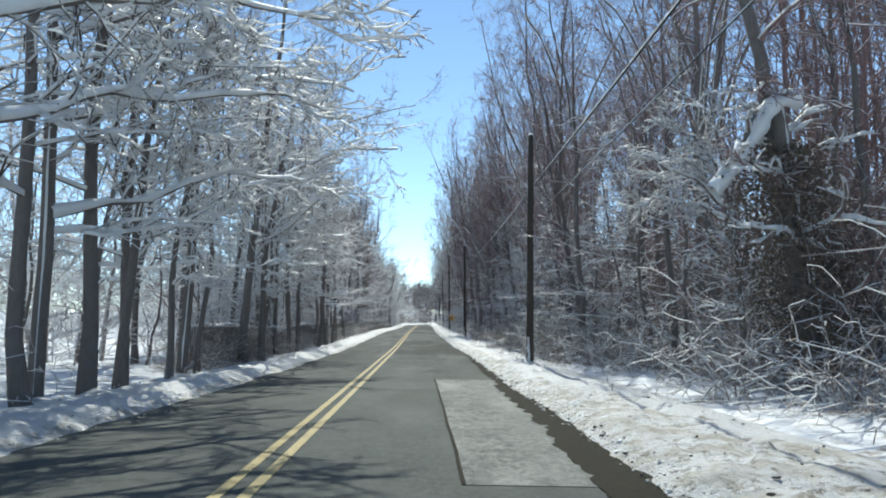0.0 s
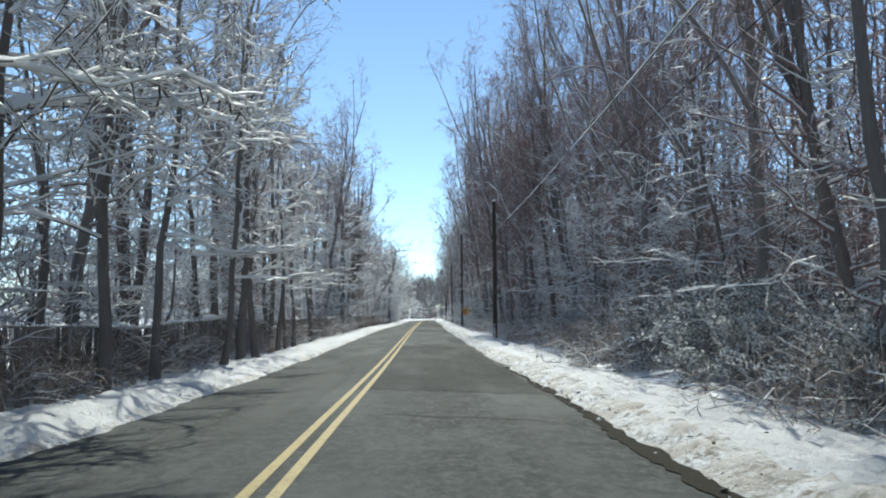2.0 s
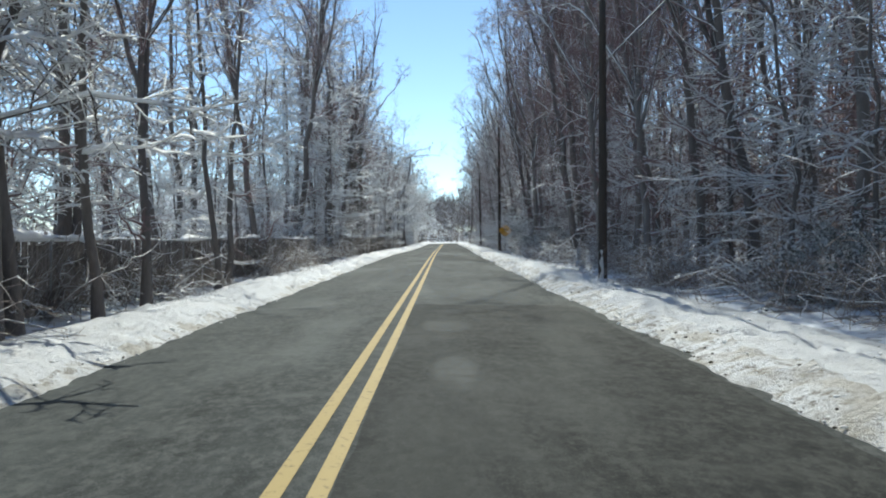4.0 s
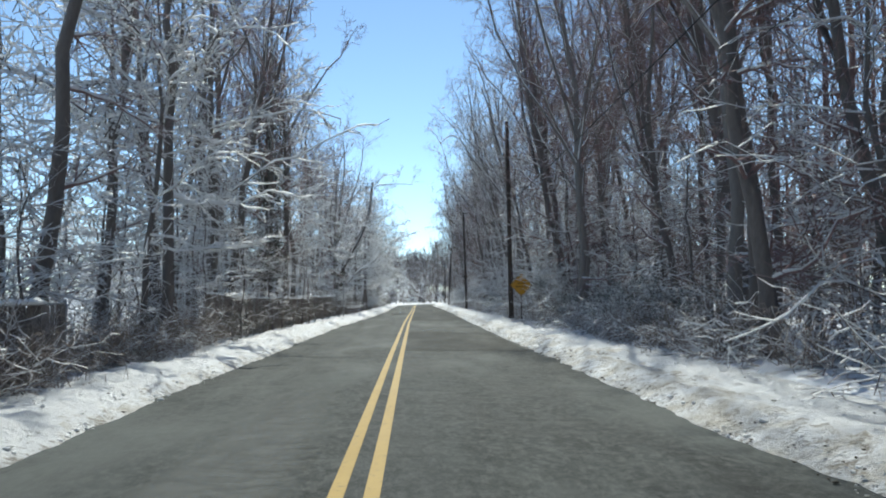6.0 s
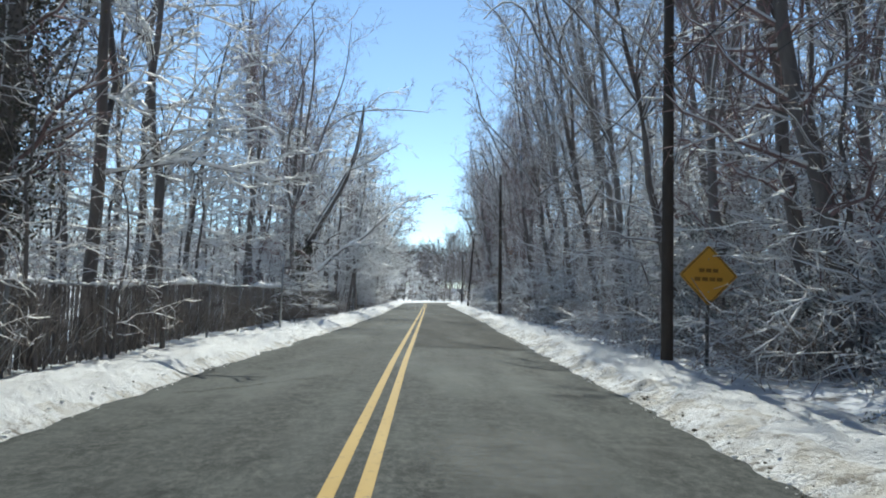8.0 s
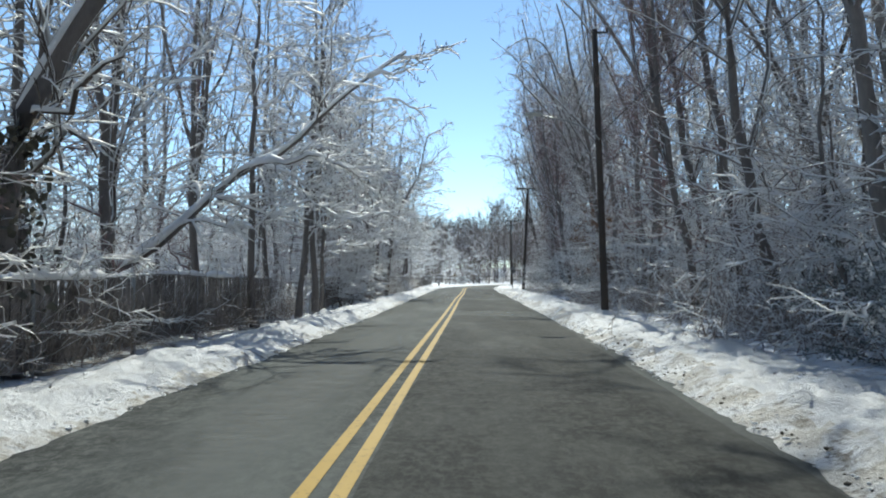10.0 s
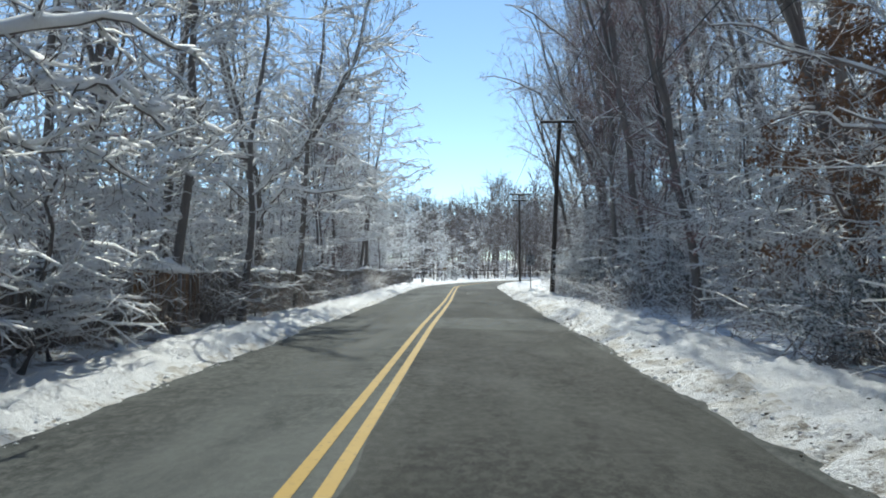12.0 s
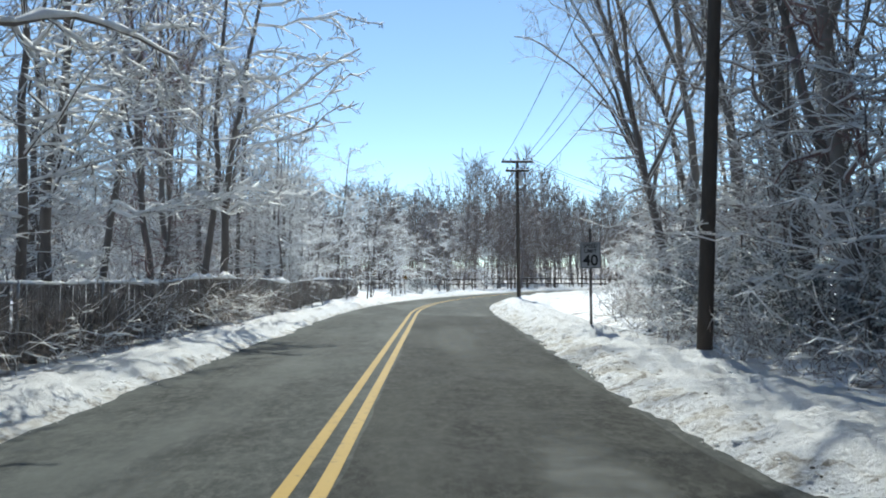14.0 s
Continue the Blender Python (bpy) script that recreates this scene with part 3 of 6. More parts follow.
def strip(s, o0, o1, cols, height, lift=0.0, cambered=True):
    """A strip along the road from offset o0 to o1; height(s, u) gives its relief."""
    u = np.linspace(0, 1, cols)
    S, U = np.meshgrid(s, u, indexing="ij")
    a, b = o0(np.minimum(s, BEND))[:, None], o1(np.minimum(s, BEND))[:, None]
    X, Y = station(S, a + (b - a) * U)
    Z = grade(np.minimum(S, 900)) + lift + height(S, U) + (crown(a + (b - a) * U) if cambered else 0)
    return np.stack([X, Y, Z], -1), grid_quads(len(s), cols)


def crown(off):
    return -0.018 * np.abs(off)


def build_road():
    s = np.arange(-40, 310, 1.0)
    f = lambda S, U: 0 * S
    v, q = strip(s, lambda y: -half_left(y) - 0.4, lambda y: half_right(y) + 0.35, 41, f)
    tagged(new("road", mesh_of("road", v, q, M_ASPHALT)), "worn grey asphalt two-lane road, dry with paler scuffed patches", "road", kind="structure")
    for k, off in enumerate((-0.115, 0.115)):
        v, q = strip(np.arange(-40, 310, 0.5), lambda y: 0 * y + off - 0.052, lambda y: 0 * y + off + 0.052, 3, lambda S, U: 0 * S, 0.006)
        tagged(new("centre_line", mesh_of("centre_line", v, q, M_PAINT)), "worn yellow painted no-passing line on the asphalt", "road marking", "double centre line", "structure")
    # pale resurfaced patch beside the near lane's edge
    s = np.arange(6.4, 19.01, 0.35)
    wob = 0.012 * fractal(s * 1.7, s * 0, 3, 4)
    v, q = strip(s, lambda y: 1.86 + np.interp(y, s, wob), lambda y: half_right(y) + np.interp(y, [6, 9, 12, 19], [-0.25, -0.12, -0.3, -0.1]), 8, lambda S, U: 0 * S, 0.006)
    tagged(new("asphalt_patch", mesh_of("asphalt_patch", v, q, M_PATCH)), "pale rectangular asphalt repair patch with a dark seam", "road patch", kind="structure")
    v, q = strip(s, lambda y: 1.82 + np.interp(y, s, wob), lambda y: 1.86 + np.interp(y, s, wob), 2, lambda S, U: 0 * S, 0.008)
    tagged(new("patch_seam", mesh_of("patch_seam", v, q, M_WET)), "dark tar seam along the asphalt patch", "road seam", kind="structure")
    # newer, darker surfacing in the near lane, with ragged ends
    for s0, s1 in ((34.0, 55.5), (80.5, 91.0), (104.0, 136.0), (138.6, 152.6), (155.5, 188.0)):
        u = np.linspace(0, 1, 110)
        rows = np.linspace(s0, s1, int((s1 - s0) * 2))
        a = 0.19 + 0.03 * fractal(rows * 2, rows * 0, 4, s0)
        b = half_right(rows) - 0.1 + 0.05 * fractal(rows * 1.3, rows * 0, 4, s0 + 3)
        S, U = np.meshgrid(rows, u, indexing="ij")
        ends = np.clip(1 - np.minimum(S - s0, s1 - S) / 1.5, 0, 1)
        S2 = S + np.where(S < (s0 + s1) / 2, 1, -1) * ends * (0.5 + 0.30 * fractal(U * 3.0, U * 0 + s0, 3, 6) + 0.16 * fractal(U * 31.0, S * 0.7, 4, 5))
        off = a[:, None] + (b - a)[:, None] * U
        X, Y = station(S2, off)
        Z = grade(Y) + crown(off) + 0.0045
        tagged(new("asphalt_overlay", mesh_of("asphalt_overlay", np.stack([X, Y, Z], -1), grid_quads(len(rows), 110), M_DARK_ASPHALT)),
               "newer dark asphalt laid over one lane, ragged at its ends", "road patch", "lane resurfacing", "structure")
    # pale scuffs of dried salt where the surfacing changes
    for s0, s1, o0, o1 in ((50.4, 52.6, 0.2, 1.3), (54.6, 60.6, 0.2, 2.9), (46.6, 49.2, 0.5, 1.2), (90.2, 94.0, 0.2, 2.3), (135.2, 139.6, 0.2, 2.9), (151.9, 156.4, 0.2, 2.2), (162.0, 168.5, 1.3, 2.5), (172.0, 183.0, 0.5, 2.0), (60.0, 76.0, -1.7, -0.2), (112.0, 134.0, -1.8, -0.3), (140.0, 170.0, -1.7, -0.3), (26.0, 44.0, -1.7, -0.3)):
        S, off = np.meshgrid(np.linspace(s0, s1, 14), np.linspace(o0, o1, 8), indexing="ij")
        X, Y = station(S, off)
        tagged(new("salt_scuff", mesh_of("salt_scuff", np.stack([X, Y, grade(Y) + crown(off) + 0.009], -1), grid_quads(14, 8)[:, ::-1], M_SCUFF)),
               "pale ragged scuff of dried salt on the asphalt", "road patch", "salt scuffs", "structure")
    # sealed cracks across the lanes
    for k, (s0, o0, s1, o1) in enumerate(((158.2, -2.5, 160.6, -1.0), (95.2, -2.6, 97.4, -0.9), (53.0, 0.9, 55.2, 2.6), (31.0, 0.6, 30.6, 2.9), (118.5, -2.3, 121.0, -1.2))):
        f = np.linspace(0, 1, 30)
        so, of = s0 + (s1 - s0) * f + 0.06 * fractal(f * 14, f * 0, 4, k), o0 + (o1 - o0) * f + 0.05 * fractal(f * 12, f * 0, 4, k + 9)
        X, Y = station(so, of)
        w = 0.012 + 0.008 * np.abs(fractal(f * 20, f * 0, 2, k))
        V = np.stack([np.stack([X, Y - w, grade(Y) + crown(of) + 0.007], 1), np.stack([X, Y + w, grade(Y) + crown(of) + 0.007], 1)], 1)
        tagged(new("sealed_crack", mesh_of("sealed_crack", V, grid_quads(30, 2)[:, ::-1], M_WET)), "dark sealed crack wandering across the asphalt", "road crack", "sealed cracks", "structure")
    # wet gutter
    s = np.arange(-20, 225, 0.12)
    v, q = strip(s, lambda y: half_right(y) - np.interp(y, [0, 14, 24, 38, 50], [0.42, 0.36, 0.16, 0.04, -0.25]) + 0.10 * fractal(y * 0.9, y * 0, 4, 8) + 0.07 * fractal(y * 6, y * 0, 3, 9) + 0.04 * fractal(y * 17, y * 0, 2, 10), lambda y: half_right(y) + 0.3, 4, lambda S, U: 0 * S, 0.011)
    tagged(new("gutter", mesh_of("gutter", v, q, M_WET)), "dark wet gutter along the road's edge, gritty with meltwater", "gutter", kind="structure")


def build_bank(name, side, width, seed, label, tall):
    s = np.concatenate([np.arange(-30, 200, 0.12), np.arange(200, 300, 0.7)])
    edge = half_right if side > 0 else half_left
    wob = lambda y: 0.09 * fractal(y * 0.8, y * 0, 4, seed) + 0.06 * fractal(y * 5.0, y * 0, 4, seed + 1)

    def shape(S, U):
        d = U * width
        rise = np.clip(d / 0.6, 0, 1) ** 0.75
        h = tall * rise * (0.8 + 0.2 * np.exp(-((d - 0.75) / 0.6) ** 2)) - 0.04
        rough = np.interp(S, [90, 115], [1.0, 1.38])
        h = h + rise * rough * (0.05 * fractal(S * 0.9, d * 1.6, 3, seed + 2) + 0.035 * fractal(S * 4.3, d * 5.5, 3, seed + 3)
                        + 0.05 * np.maximum(0, fractal(S * 7.0, d * 8.0, 3, seed + 4)) ** 1.4 - 0.045 * np.maximum(0, fractal(S * 11.0, d * 13.0, 2, seed + 7)))
        fall = np.clip((d - width * 0.62) / (width * 0.38), 0, 1)
        return h * (1 - fall) + fall * (-0.05) + crown(edge(np.minimum(S, BEND))) * (1 - rise) - 0.01

    if side > 0:
        v, q = strip(s, lambda y: edge(y) + wob(y) - 0.05, lambda y: edge(y) + width, 34, shape, 0.0, False)
    else:
        v, q = strip(s, lambda y: -edge(y) - wob(y) + 0.05, lambda y: -edge(y) - width, 34, shape, 0.0, False)
        q = q[:, ::-1]
    n = len(s)
    cols = 34
    col = np.tile(np.arange(cols - 1), n - 1)
    r = np.random.RandomState(int(seed * 10))
    edge_cols = ((5.5 if side > 0 else 2.0) * (1 + 0.45 * fractal(s[:-1] * 0.7, s[:-1] * 0, 4, seed)) + 2.5 * r.rand(n - 1)
                 + (19 * np.clip((17 - s[:-1]) / 12, 0, 1) * (1 + 0.8 * fractal(s[:-1] * 1.9, s[:-1] * 0, 4, seed + 5)) + 7 * np.clip(1 - np.abs(s[:-1] - 82) / 17, 0, 1) * (0.6 + fractal(s[:-1] * 2.3, s[:-1] * 0, 4, seed + 6)) if side > 0 else 0)).repeat(cols - 1)
    tagged(new(name, mesh_of(name, v, q, [M_BANK, M_BANK_DIRTY], True, (col < edge_cols).astype(int))), label, "snow bank", kind="structure")


def snow_clods():
    """Loose clods and grit on and beside the banks."""
    r = np.random.RandomState(5)
    bm = bmesh.new()
    bmesh.ops.create_icosphere(bm, subdivisions=1, radius=1)
    base = np.array([v.co[:] for v in bm.verts])
    tri = np.array([[v.index for v in f.verts] for f in bm.faces])
    bm.free()
    V, Q, idx, o = [], [], [], 0
    for k in range(12000):
        side = 1 if r.rand() < 0.65 else -1
        s = r.uniform(-5, 200) if k % 3 else r.choice([r.uniform(0, 22), r.uniform(66, 96), r.uniform(108, 160)])
        d = abs(r.normal(0.1, 0.28)) - 0.02 if r.rand() < 0.62 else r.uniform(0.1, 2.2)
        edge = float(half_right(s) if side > 0 else half_left(s))
        x, y = station(s, side * (edge + d))
        grit = r.rand() < (0.4 if side > 0 else 0.08)
        size = min(0.022, 0.008 * math.exp(r.normal(0, 0.5))) * (0.95 if grit else 1.2)
        b = base * (1 + 0.22 * r.normal(size=(len(base), 1))) * size * r.uniform(0.6, 1.5, 3) * np.array([1.3, 1.1, 0.6])
        z = float(grade(y)) - 0.05 + (0.15 if side > 0 else 0.17) * min(1, max(0, d) / 0.6) ** 0.75 + size * 0.3
        V.append(b + np.array([float(x), float(y), z]))
        Q.append(tri + o)
        idx.append(np.full(len(tri), int(grit)))
        o += len(base)
    me = mesh_of("snow_clods", np.concatenate(V), np.concatenate(Q), [M_SNOW, M_DIRT], True, np.concatenate(idx))
    tagged(new("snow_clods", me), "loose clods of dirty snow and grit along the banks", "snow", kind="stuff")


def floor_material():
    m, t, b = material("woodland_snow", 0.7)
    p = coords(t, world_space=True)
    leaves = ramp(t, noise_node(t, 1.6, 7, 0.7, p), (0.52, grey(0)), (0.62, grey(0.85)))
    litter = blend(t, noise_node(t, 30, 4, 0.7, p), (0.05, 0.038, 0.028), (0.16, 0.11, 0.075))
    t.links.new(blend(t, leaves, (0.80, 0.83, 0.88), litter), b.inputs["Base Color"])
    bump(t, b, noise_node(t, 6, 6, 0.6, p), 0.6, 0.08)
    return m


M_SNOW_FLOOR = floor_material()
M_DIRT = plain("road_grit", (0.05, 0.045, 0.036), (0.16, 0.14, 0.11), 0.9, 0, 9, 0.01)
build_ground()
build_road()
build_bank("snow_bank_right", 1, 2.9, 2.0, "wide ploughed bank of snow, gritty at the road's edge", 0.17)
build_bank("snow_bank_left", -1, 2.3, 3.0, "ploughed bank of lumpy white snow beside the road", 0.19)
snow_clods()


# ---------------------------------------------------------------- poles, wires and signs
def base_z(x, y, up=0.1):
    return float(grade(y)) + up


def arm(parent, z, span, x=0.0, y=-0.16):
    a = part("crossarm", bm_box(span, 0.10, 0.12, (x, y, z), 0.012), M_POLE, parent, "weathered timber crossarm with snow on top")
    part("snow", bm_box(span * 0.96, 0.09, 0.04, (x, y, z + 0.08), 0.018), M_SNOW, a, "thin snow on the crossarm")
    for k in (-1, -0.45, 0.45, 1):
        ix = x + k * (span / 2 - 0.1)
        part("insulator", bm_rod([(ix, y, z + 0.06), (ix, y, z + 0.12), (ix, y, z + 0.17), (ix, y, z + 0.22)], [0.02, 0.045, 0.03, 0.045], 8), M_INSUL, a, "brown porcelain insulator")
    for k in (-1, 1):
        part("brace", bm_rod([(0, y + 0.03, z - 0.55), (x + k * span * 0.28, y + 0.03, z - 0.06)], [0.015, 0.015], 6), M_STEEL, a, "flat steel brace")


def utility_pole(x, y, height, lean=(0, 0), arms=(), lamp=False, can=False, snow_patch=False, label="dark weathered timber utility pole standing in the snow bank"):
    root = new("utility_pole")
    root.location = (x, y, base_z(x, y, 0.0))
    tagged(root, label, "utility pole", "roadside utility poles")
    n = 9
    pts = [(lean[0] * k / (n - 1), lean[1] * k / (n - 1), -0.3 + (height + 0.3) * k / (n - 1)) for k in range(n)]
    part("shaft", bm_rod(pts, [0.125 - 0.035 * k / (n - 1) for k in range(n)], 14), M_POLE, root)
    part("cap", bm_rod([(lean[0], lean[1], height), (lean[0], lean[1], height + 0.05), (lean[0], lean[1], height + 0.09)], [0.105, 0.09, 0.03], 10), M_SNOW, root, "small cap of snow")
    for z, span in arms:
        arm(root, z, span, lean[0])
    if snow_patch:
        part("snow_plaster", bm_rod([(-0.02, -0.07, 0.0), (-0.045, -0.065, 0.22), (-0.02, -0.075, 0.4), (-0.05, -0.06, 0.6), (-0.03, -0.07, 0.78), (-0.045, -0.06, 0.92), (-0.03, -0.05, 1.02)], [0.085, 0.07, 0.05, 0.068, 0.045, 0.058, 0.03], 12), M_BANK, root, "snow plastered on the pole's foot")
    part("collar", bm_rod([(0, 0, 0.02), (0, 0, 0.10), (0, 0, 0.17)], [0.34, 0.25, 0.15], 12), M_BANK, root, "snow heaped round the foot")
    if can:
        c = part("transformer", bm_rod([(0.1, 0.34, 7.0), (0.1, 0.34, 7.08), (0.1, 0.34, 7.85), (0.1, 0.34, 7.95)], [0.18, 0.24, 0.24, 0.15], 14), M_STEEL, root, "grey steel transformer can")
    if lamp:
        part("bracket", bm_box(0.42, 0.06, 0.07, (lean[0] + 0.24, -0.05, height - 0.12), 0.01), M_POLE, root, "short timber bracket near the top")
        part("insulator", bm_rod([(lean[0] + 0.4, -0.05, height - 0.08), (lean[0] + 0.4, -0.05, height + 0.02), (lean[0] + 0.4, -0.05, height + 0.08)], [0.03, 0.045, 0.03], 8), M_INSUL, root, "brown porcelain insulator")
        z = 6.1
        part("lamp_arm", bm_rod([(-0.15, -0.1, z - 0.25), (-0.5, -0.6, z - 0.02), (-1.4, -1.3, z + 0.14), (-2.3, -1.9, z + 0.18)], [0.028, 0.028, 0.026, 0.024], 8), M_STEEL, root, "curved steel lamp arm")
        h = part("lamp_head", bm_box(0.56, 0.24, 0.11, (-2.52, -2.08, z + 0.17), 0.045), M_LAMP_BOWL, root, "pale grey street lamp head")
        part("lamp_bowl", bm_rod([(-2.6, -2.1, z + 0.12), (-2.6, -2.1, z + 0.06), (-2.6, -2.1, z + 0.02)], [0.10, 0.085, 0.03], 12), M_LAMP_BOWL, h, "frosted bowl")
    return root


POLES = [(3.62, 24.6, 7.8), (3.64, 60.8, 7.7), (3.9, 100.5, 10.2), (4.18, 135.4, 9.6), (4.2, 172.6, 8.7), (5.14, 205.9, 8.5)]
LEAN = [(0.1, 0), (-0.05, 0), (-0.1, 0), (-0.25, 0), (0.46, 0), (-0.02, 0)]
utility_pole(*POLES[0], LEAN[0], snow_patch=True)
utility_pole(*POLES[1], LEAN[1], snow_patch=True)
utility_pole(*POLES[2], LEAN[2])
utility_pole(*POLES[3], LEAN[3], lamp=True, label="timber utility pole carrying a street lamp on a long arm")
utility_pole(*POLES[4], LEAN[4], arms=((8.6, 1.95),), label="leaning timber utility pole with one snowy crossarm")
utility_pole(*POLES[5], LEAN[5], arms=((8.4, 1.95), (7.85, 1.45)), can=True, label="timber utility pole with two crossarms at the bend")


def wire(a, b, sag, r, mat, label, snow=True):
    root = new("overhead_wire")
    tagged(root, label, "wire", "overhead wires")
    a, b = Vector(a), Vector(b)
    n = 60
    pts = []
    for k in range(n):
        f = k / (n - 1)
        p = a.lerp(b, f)
        pts.append((p.x, p.y, p.z - 4 * sag * f * (1 - f)))
    part("cable", bm_rod(pts, [r] * n, 5), mat, root)
    if snow:
        P = np.array(pts)[None]
        rng = np.random.RandomState(int(abs(a.x * 100 + a.y)))
        v, q = snow_caps(rng, P, np.full((1, n), r), 0.036, 5)
        part_mesh("snow", mesh_of("snow", v, q, M_SNOW), root, "rim of snow on the cable")


def top(i, z, dx=0.0):
    x, y, h = POLES[i]
    f = z / h
    return (x + LEAN[i][0] * f + dx, y, base_z(x, y, 0.0) + z)


THICK = "thick black telephone cable rimmed with snow"
THIN = "thin black overhead cable along the road"
wire((3.5, -12.0, 6.2), top(0, 6.1, 0.12), 0.15, 0.022, M_BLACK, THICK)
wire((3.5, -12.0, 5.2), top(0, 5.0, 0.12), 0.15, 0.011, M_BLACK, "thin black overhead cable lightly rimmed with snow")
for i in range(4):
    wire(top(i, 6.1, 0.12), top(i + 1, 6.1, 0.12), 0.2, 0.015, M_BLACK, THICK if i < 1 else THIN, i < 1)
    wire(top(i, 5.0, 0.12), top(i + 1, 5.0, 0.12), 0.2, 0.008, M_BLACK, THIN, False)
for dx in (-0.87, 0.4, 0.87):
    wire(top(3, 8.7, dx * 0.3), top(4, 8.83, dx), 0.4, 0.014, M_BLACK, "thin black overhead wire strung between crossarms", False)
    wire(top(4, 8.83, dx), top(5, 8.6, dx), 0.45, 0.014, M_BLACK, "thin black overhead wire strung between crossarms", False)
    wire(top(5, 8.6, dx), (38 + dx, 262, 9.6), 0.5, 0.014, M_BLACK, "thin black overhead wire strung between crossarms", False)
wire(top(4, 6.6), top(5, 6.6), 0.5, 0.014, M_BLACK, "thick black telephone cable strung between poles", False)
wire(top(5, 6.8), (38, 262, 7.4), 0.5, 0.014, M_BLACK, "thick black telephone cable strung between poles", False)


def bars(parent, rows, y, mat, name="lettering"):
    for x, z, w, h in rows:
        part(name, bm_box(w, 0.004, h, (x, y, z)), mat, parent, "dark bar of small print")


def letters(text, size, at, parent, mat, name):
    cu = bpy.data.curves.new("text", "FONT")
    cu.body, cu.size, cu.align_x, cu.align_y, cu.extrude = text, size, "CENTER", "CENTER", 0.002
    cu.offset = size * 0.018
    tmp = bpy.data.objects.new("text", cu)
    scene.collection.objects.link(tmp)
    me = bpy.data.meshes.new_from_object(tmp.evaluated_get(bpy.context.evaluated_depsgraph_get()))
    bpy.data.objects.remove(tmp)
    me.transform(Matrix.Translation(at) @ Matrix.Rotation(radians(90), 4, "X"))
    me.materials.clear()
    me.materials.append(mat)
    return part_mesh(name, me, parent, "black lettering")


def rounded_plate(w, h, r, t, turn=0.0):
    bm = bmesh.new()
    vs = []
    for cx, cz, a0 in ((w / 2 - r, h / 2 - r, 0), (-w / 2 + r, h / 2 - r, 90), (-w / 2 + r, -h / 2 + r, 180), (w / 2 - r, -h / 2 + r, 270)):
        for k in range(5):
            a = radians(a0 + k * 22.5)
            vs.append(bm.verts.new((cx + r * math.cos(a), 0, cz + r * math.sin(a))))
    f = bm.faces.new(vs)
    g = bmesh.ops.extrude_face_region(bm, geom=[f])
    bmesh.ops.translate(bm, vec=(0, t, 0), verts=[v for v in g["geom"] if isinstance(v, bmesh.types.BMVert)])
    bmesh.ops.recalc_face_normals(bm, faces=bm.faces)
    bmesh.ops.rotate(bm, matrix=Matrix.Rotation(radians(turn), 3, "Y"), verts=bm.verts, cent=(0, 0, 0))
    return bm


def frame_ring(w, h, r, band, y, turn=0.0):
    bm = bmesh.new()
    loops = []
    for s in (0, band):
        vs = []
        for cx, cz, a0 in ((w / 2 - r, h / 2 - r, 0), (-w / 2 + r, h / 2 - r, 90), (-w / 2 + r, -h / 2 + r, 180), (w / 2 - r, -h / 2 + r, 270)):
            for k in range(5):
                a = radians(a0 + k * 22.5)
                q = max(0.004, r - s)
                vs.append(bm.verts.new((cx + q * math.cos(a), y, cz + q * math.sin(a))))
        loops.append(vs)
    n = len(loops[0])
    for k in range(n):
        bm.faces.new((loops[0][k], loops[0][(k + 1) % n], loops[1][(k + 1) % n], loops[1][k]))
    bmesh.ops.rotate(bm, matrix=Matrix.Rotation(radians(turn), 3, "Y"), verts=bm.verts, cent=(0, 0, 0))
    return bm


def sign_post(root, height, y=0.03):
    part("post", bm_box(0.06, 0.035, height + 0.4, (0, y, height / 2 - 0.2), 0.008), M_POST, root, "dull dark steel U-channel post")


def warning_sign(x, y):
    root = new("warning_sign")
    root.location = (x, y, base_z(x, y, 0.02))
    root.rotation_euler = (0, 0, radians(4))
    tagged(root, "amber diamond warning sign with faded print on a dark steel post", "road sign")
    sign_post(root, 2.15)
    face = part("sign_face", rounded_plate(0.79, 0.79, 0.05, 0.004, 45), M_SIGN_Y, root, "amber diamond face")
    face.location = (0, 0, 1.80)
    part("border", frame_ring(0.75, 0.75, 0.04, 0.014, -0.003, 45), M_BLACK, face, "thin black border")
    bars(face, [(-0.13, 0.09, 0.10, 0.07), (0.0, 0.09, 0.10, 0.07), (0.13, 0.09, 0.10, 0.07),
                (-0.21, -0.07, 0.11, 0.07), (-0.07, -0.07, 0.11, 0.07), (0.07, -0.07, 0.11, 0.07), (0.21, -0.07, 0.11, 0.07)], -0.004, M_SIGN_INK)
    for z in (0.3, -0.3):
        part("bolt", bm_rod([(0, 0, z), (0, -0.008, z)], [0.012, 0.01], 8), M_STEEL, face)
    part("snow", bm_rod([(0, 0.03, 0.0), (0, 0.03, 0.09), (0, 0.03, 0.15)], [0.22, 0.15, 0.05], 10), M_BANK, root, "snow heaped round the post")


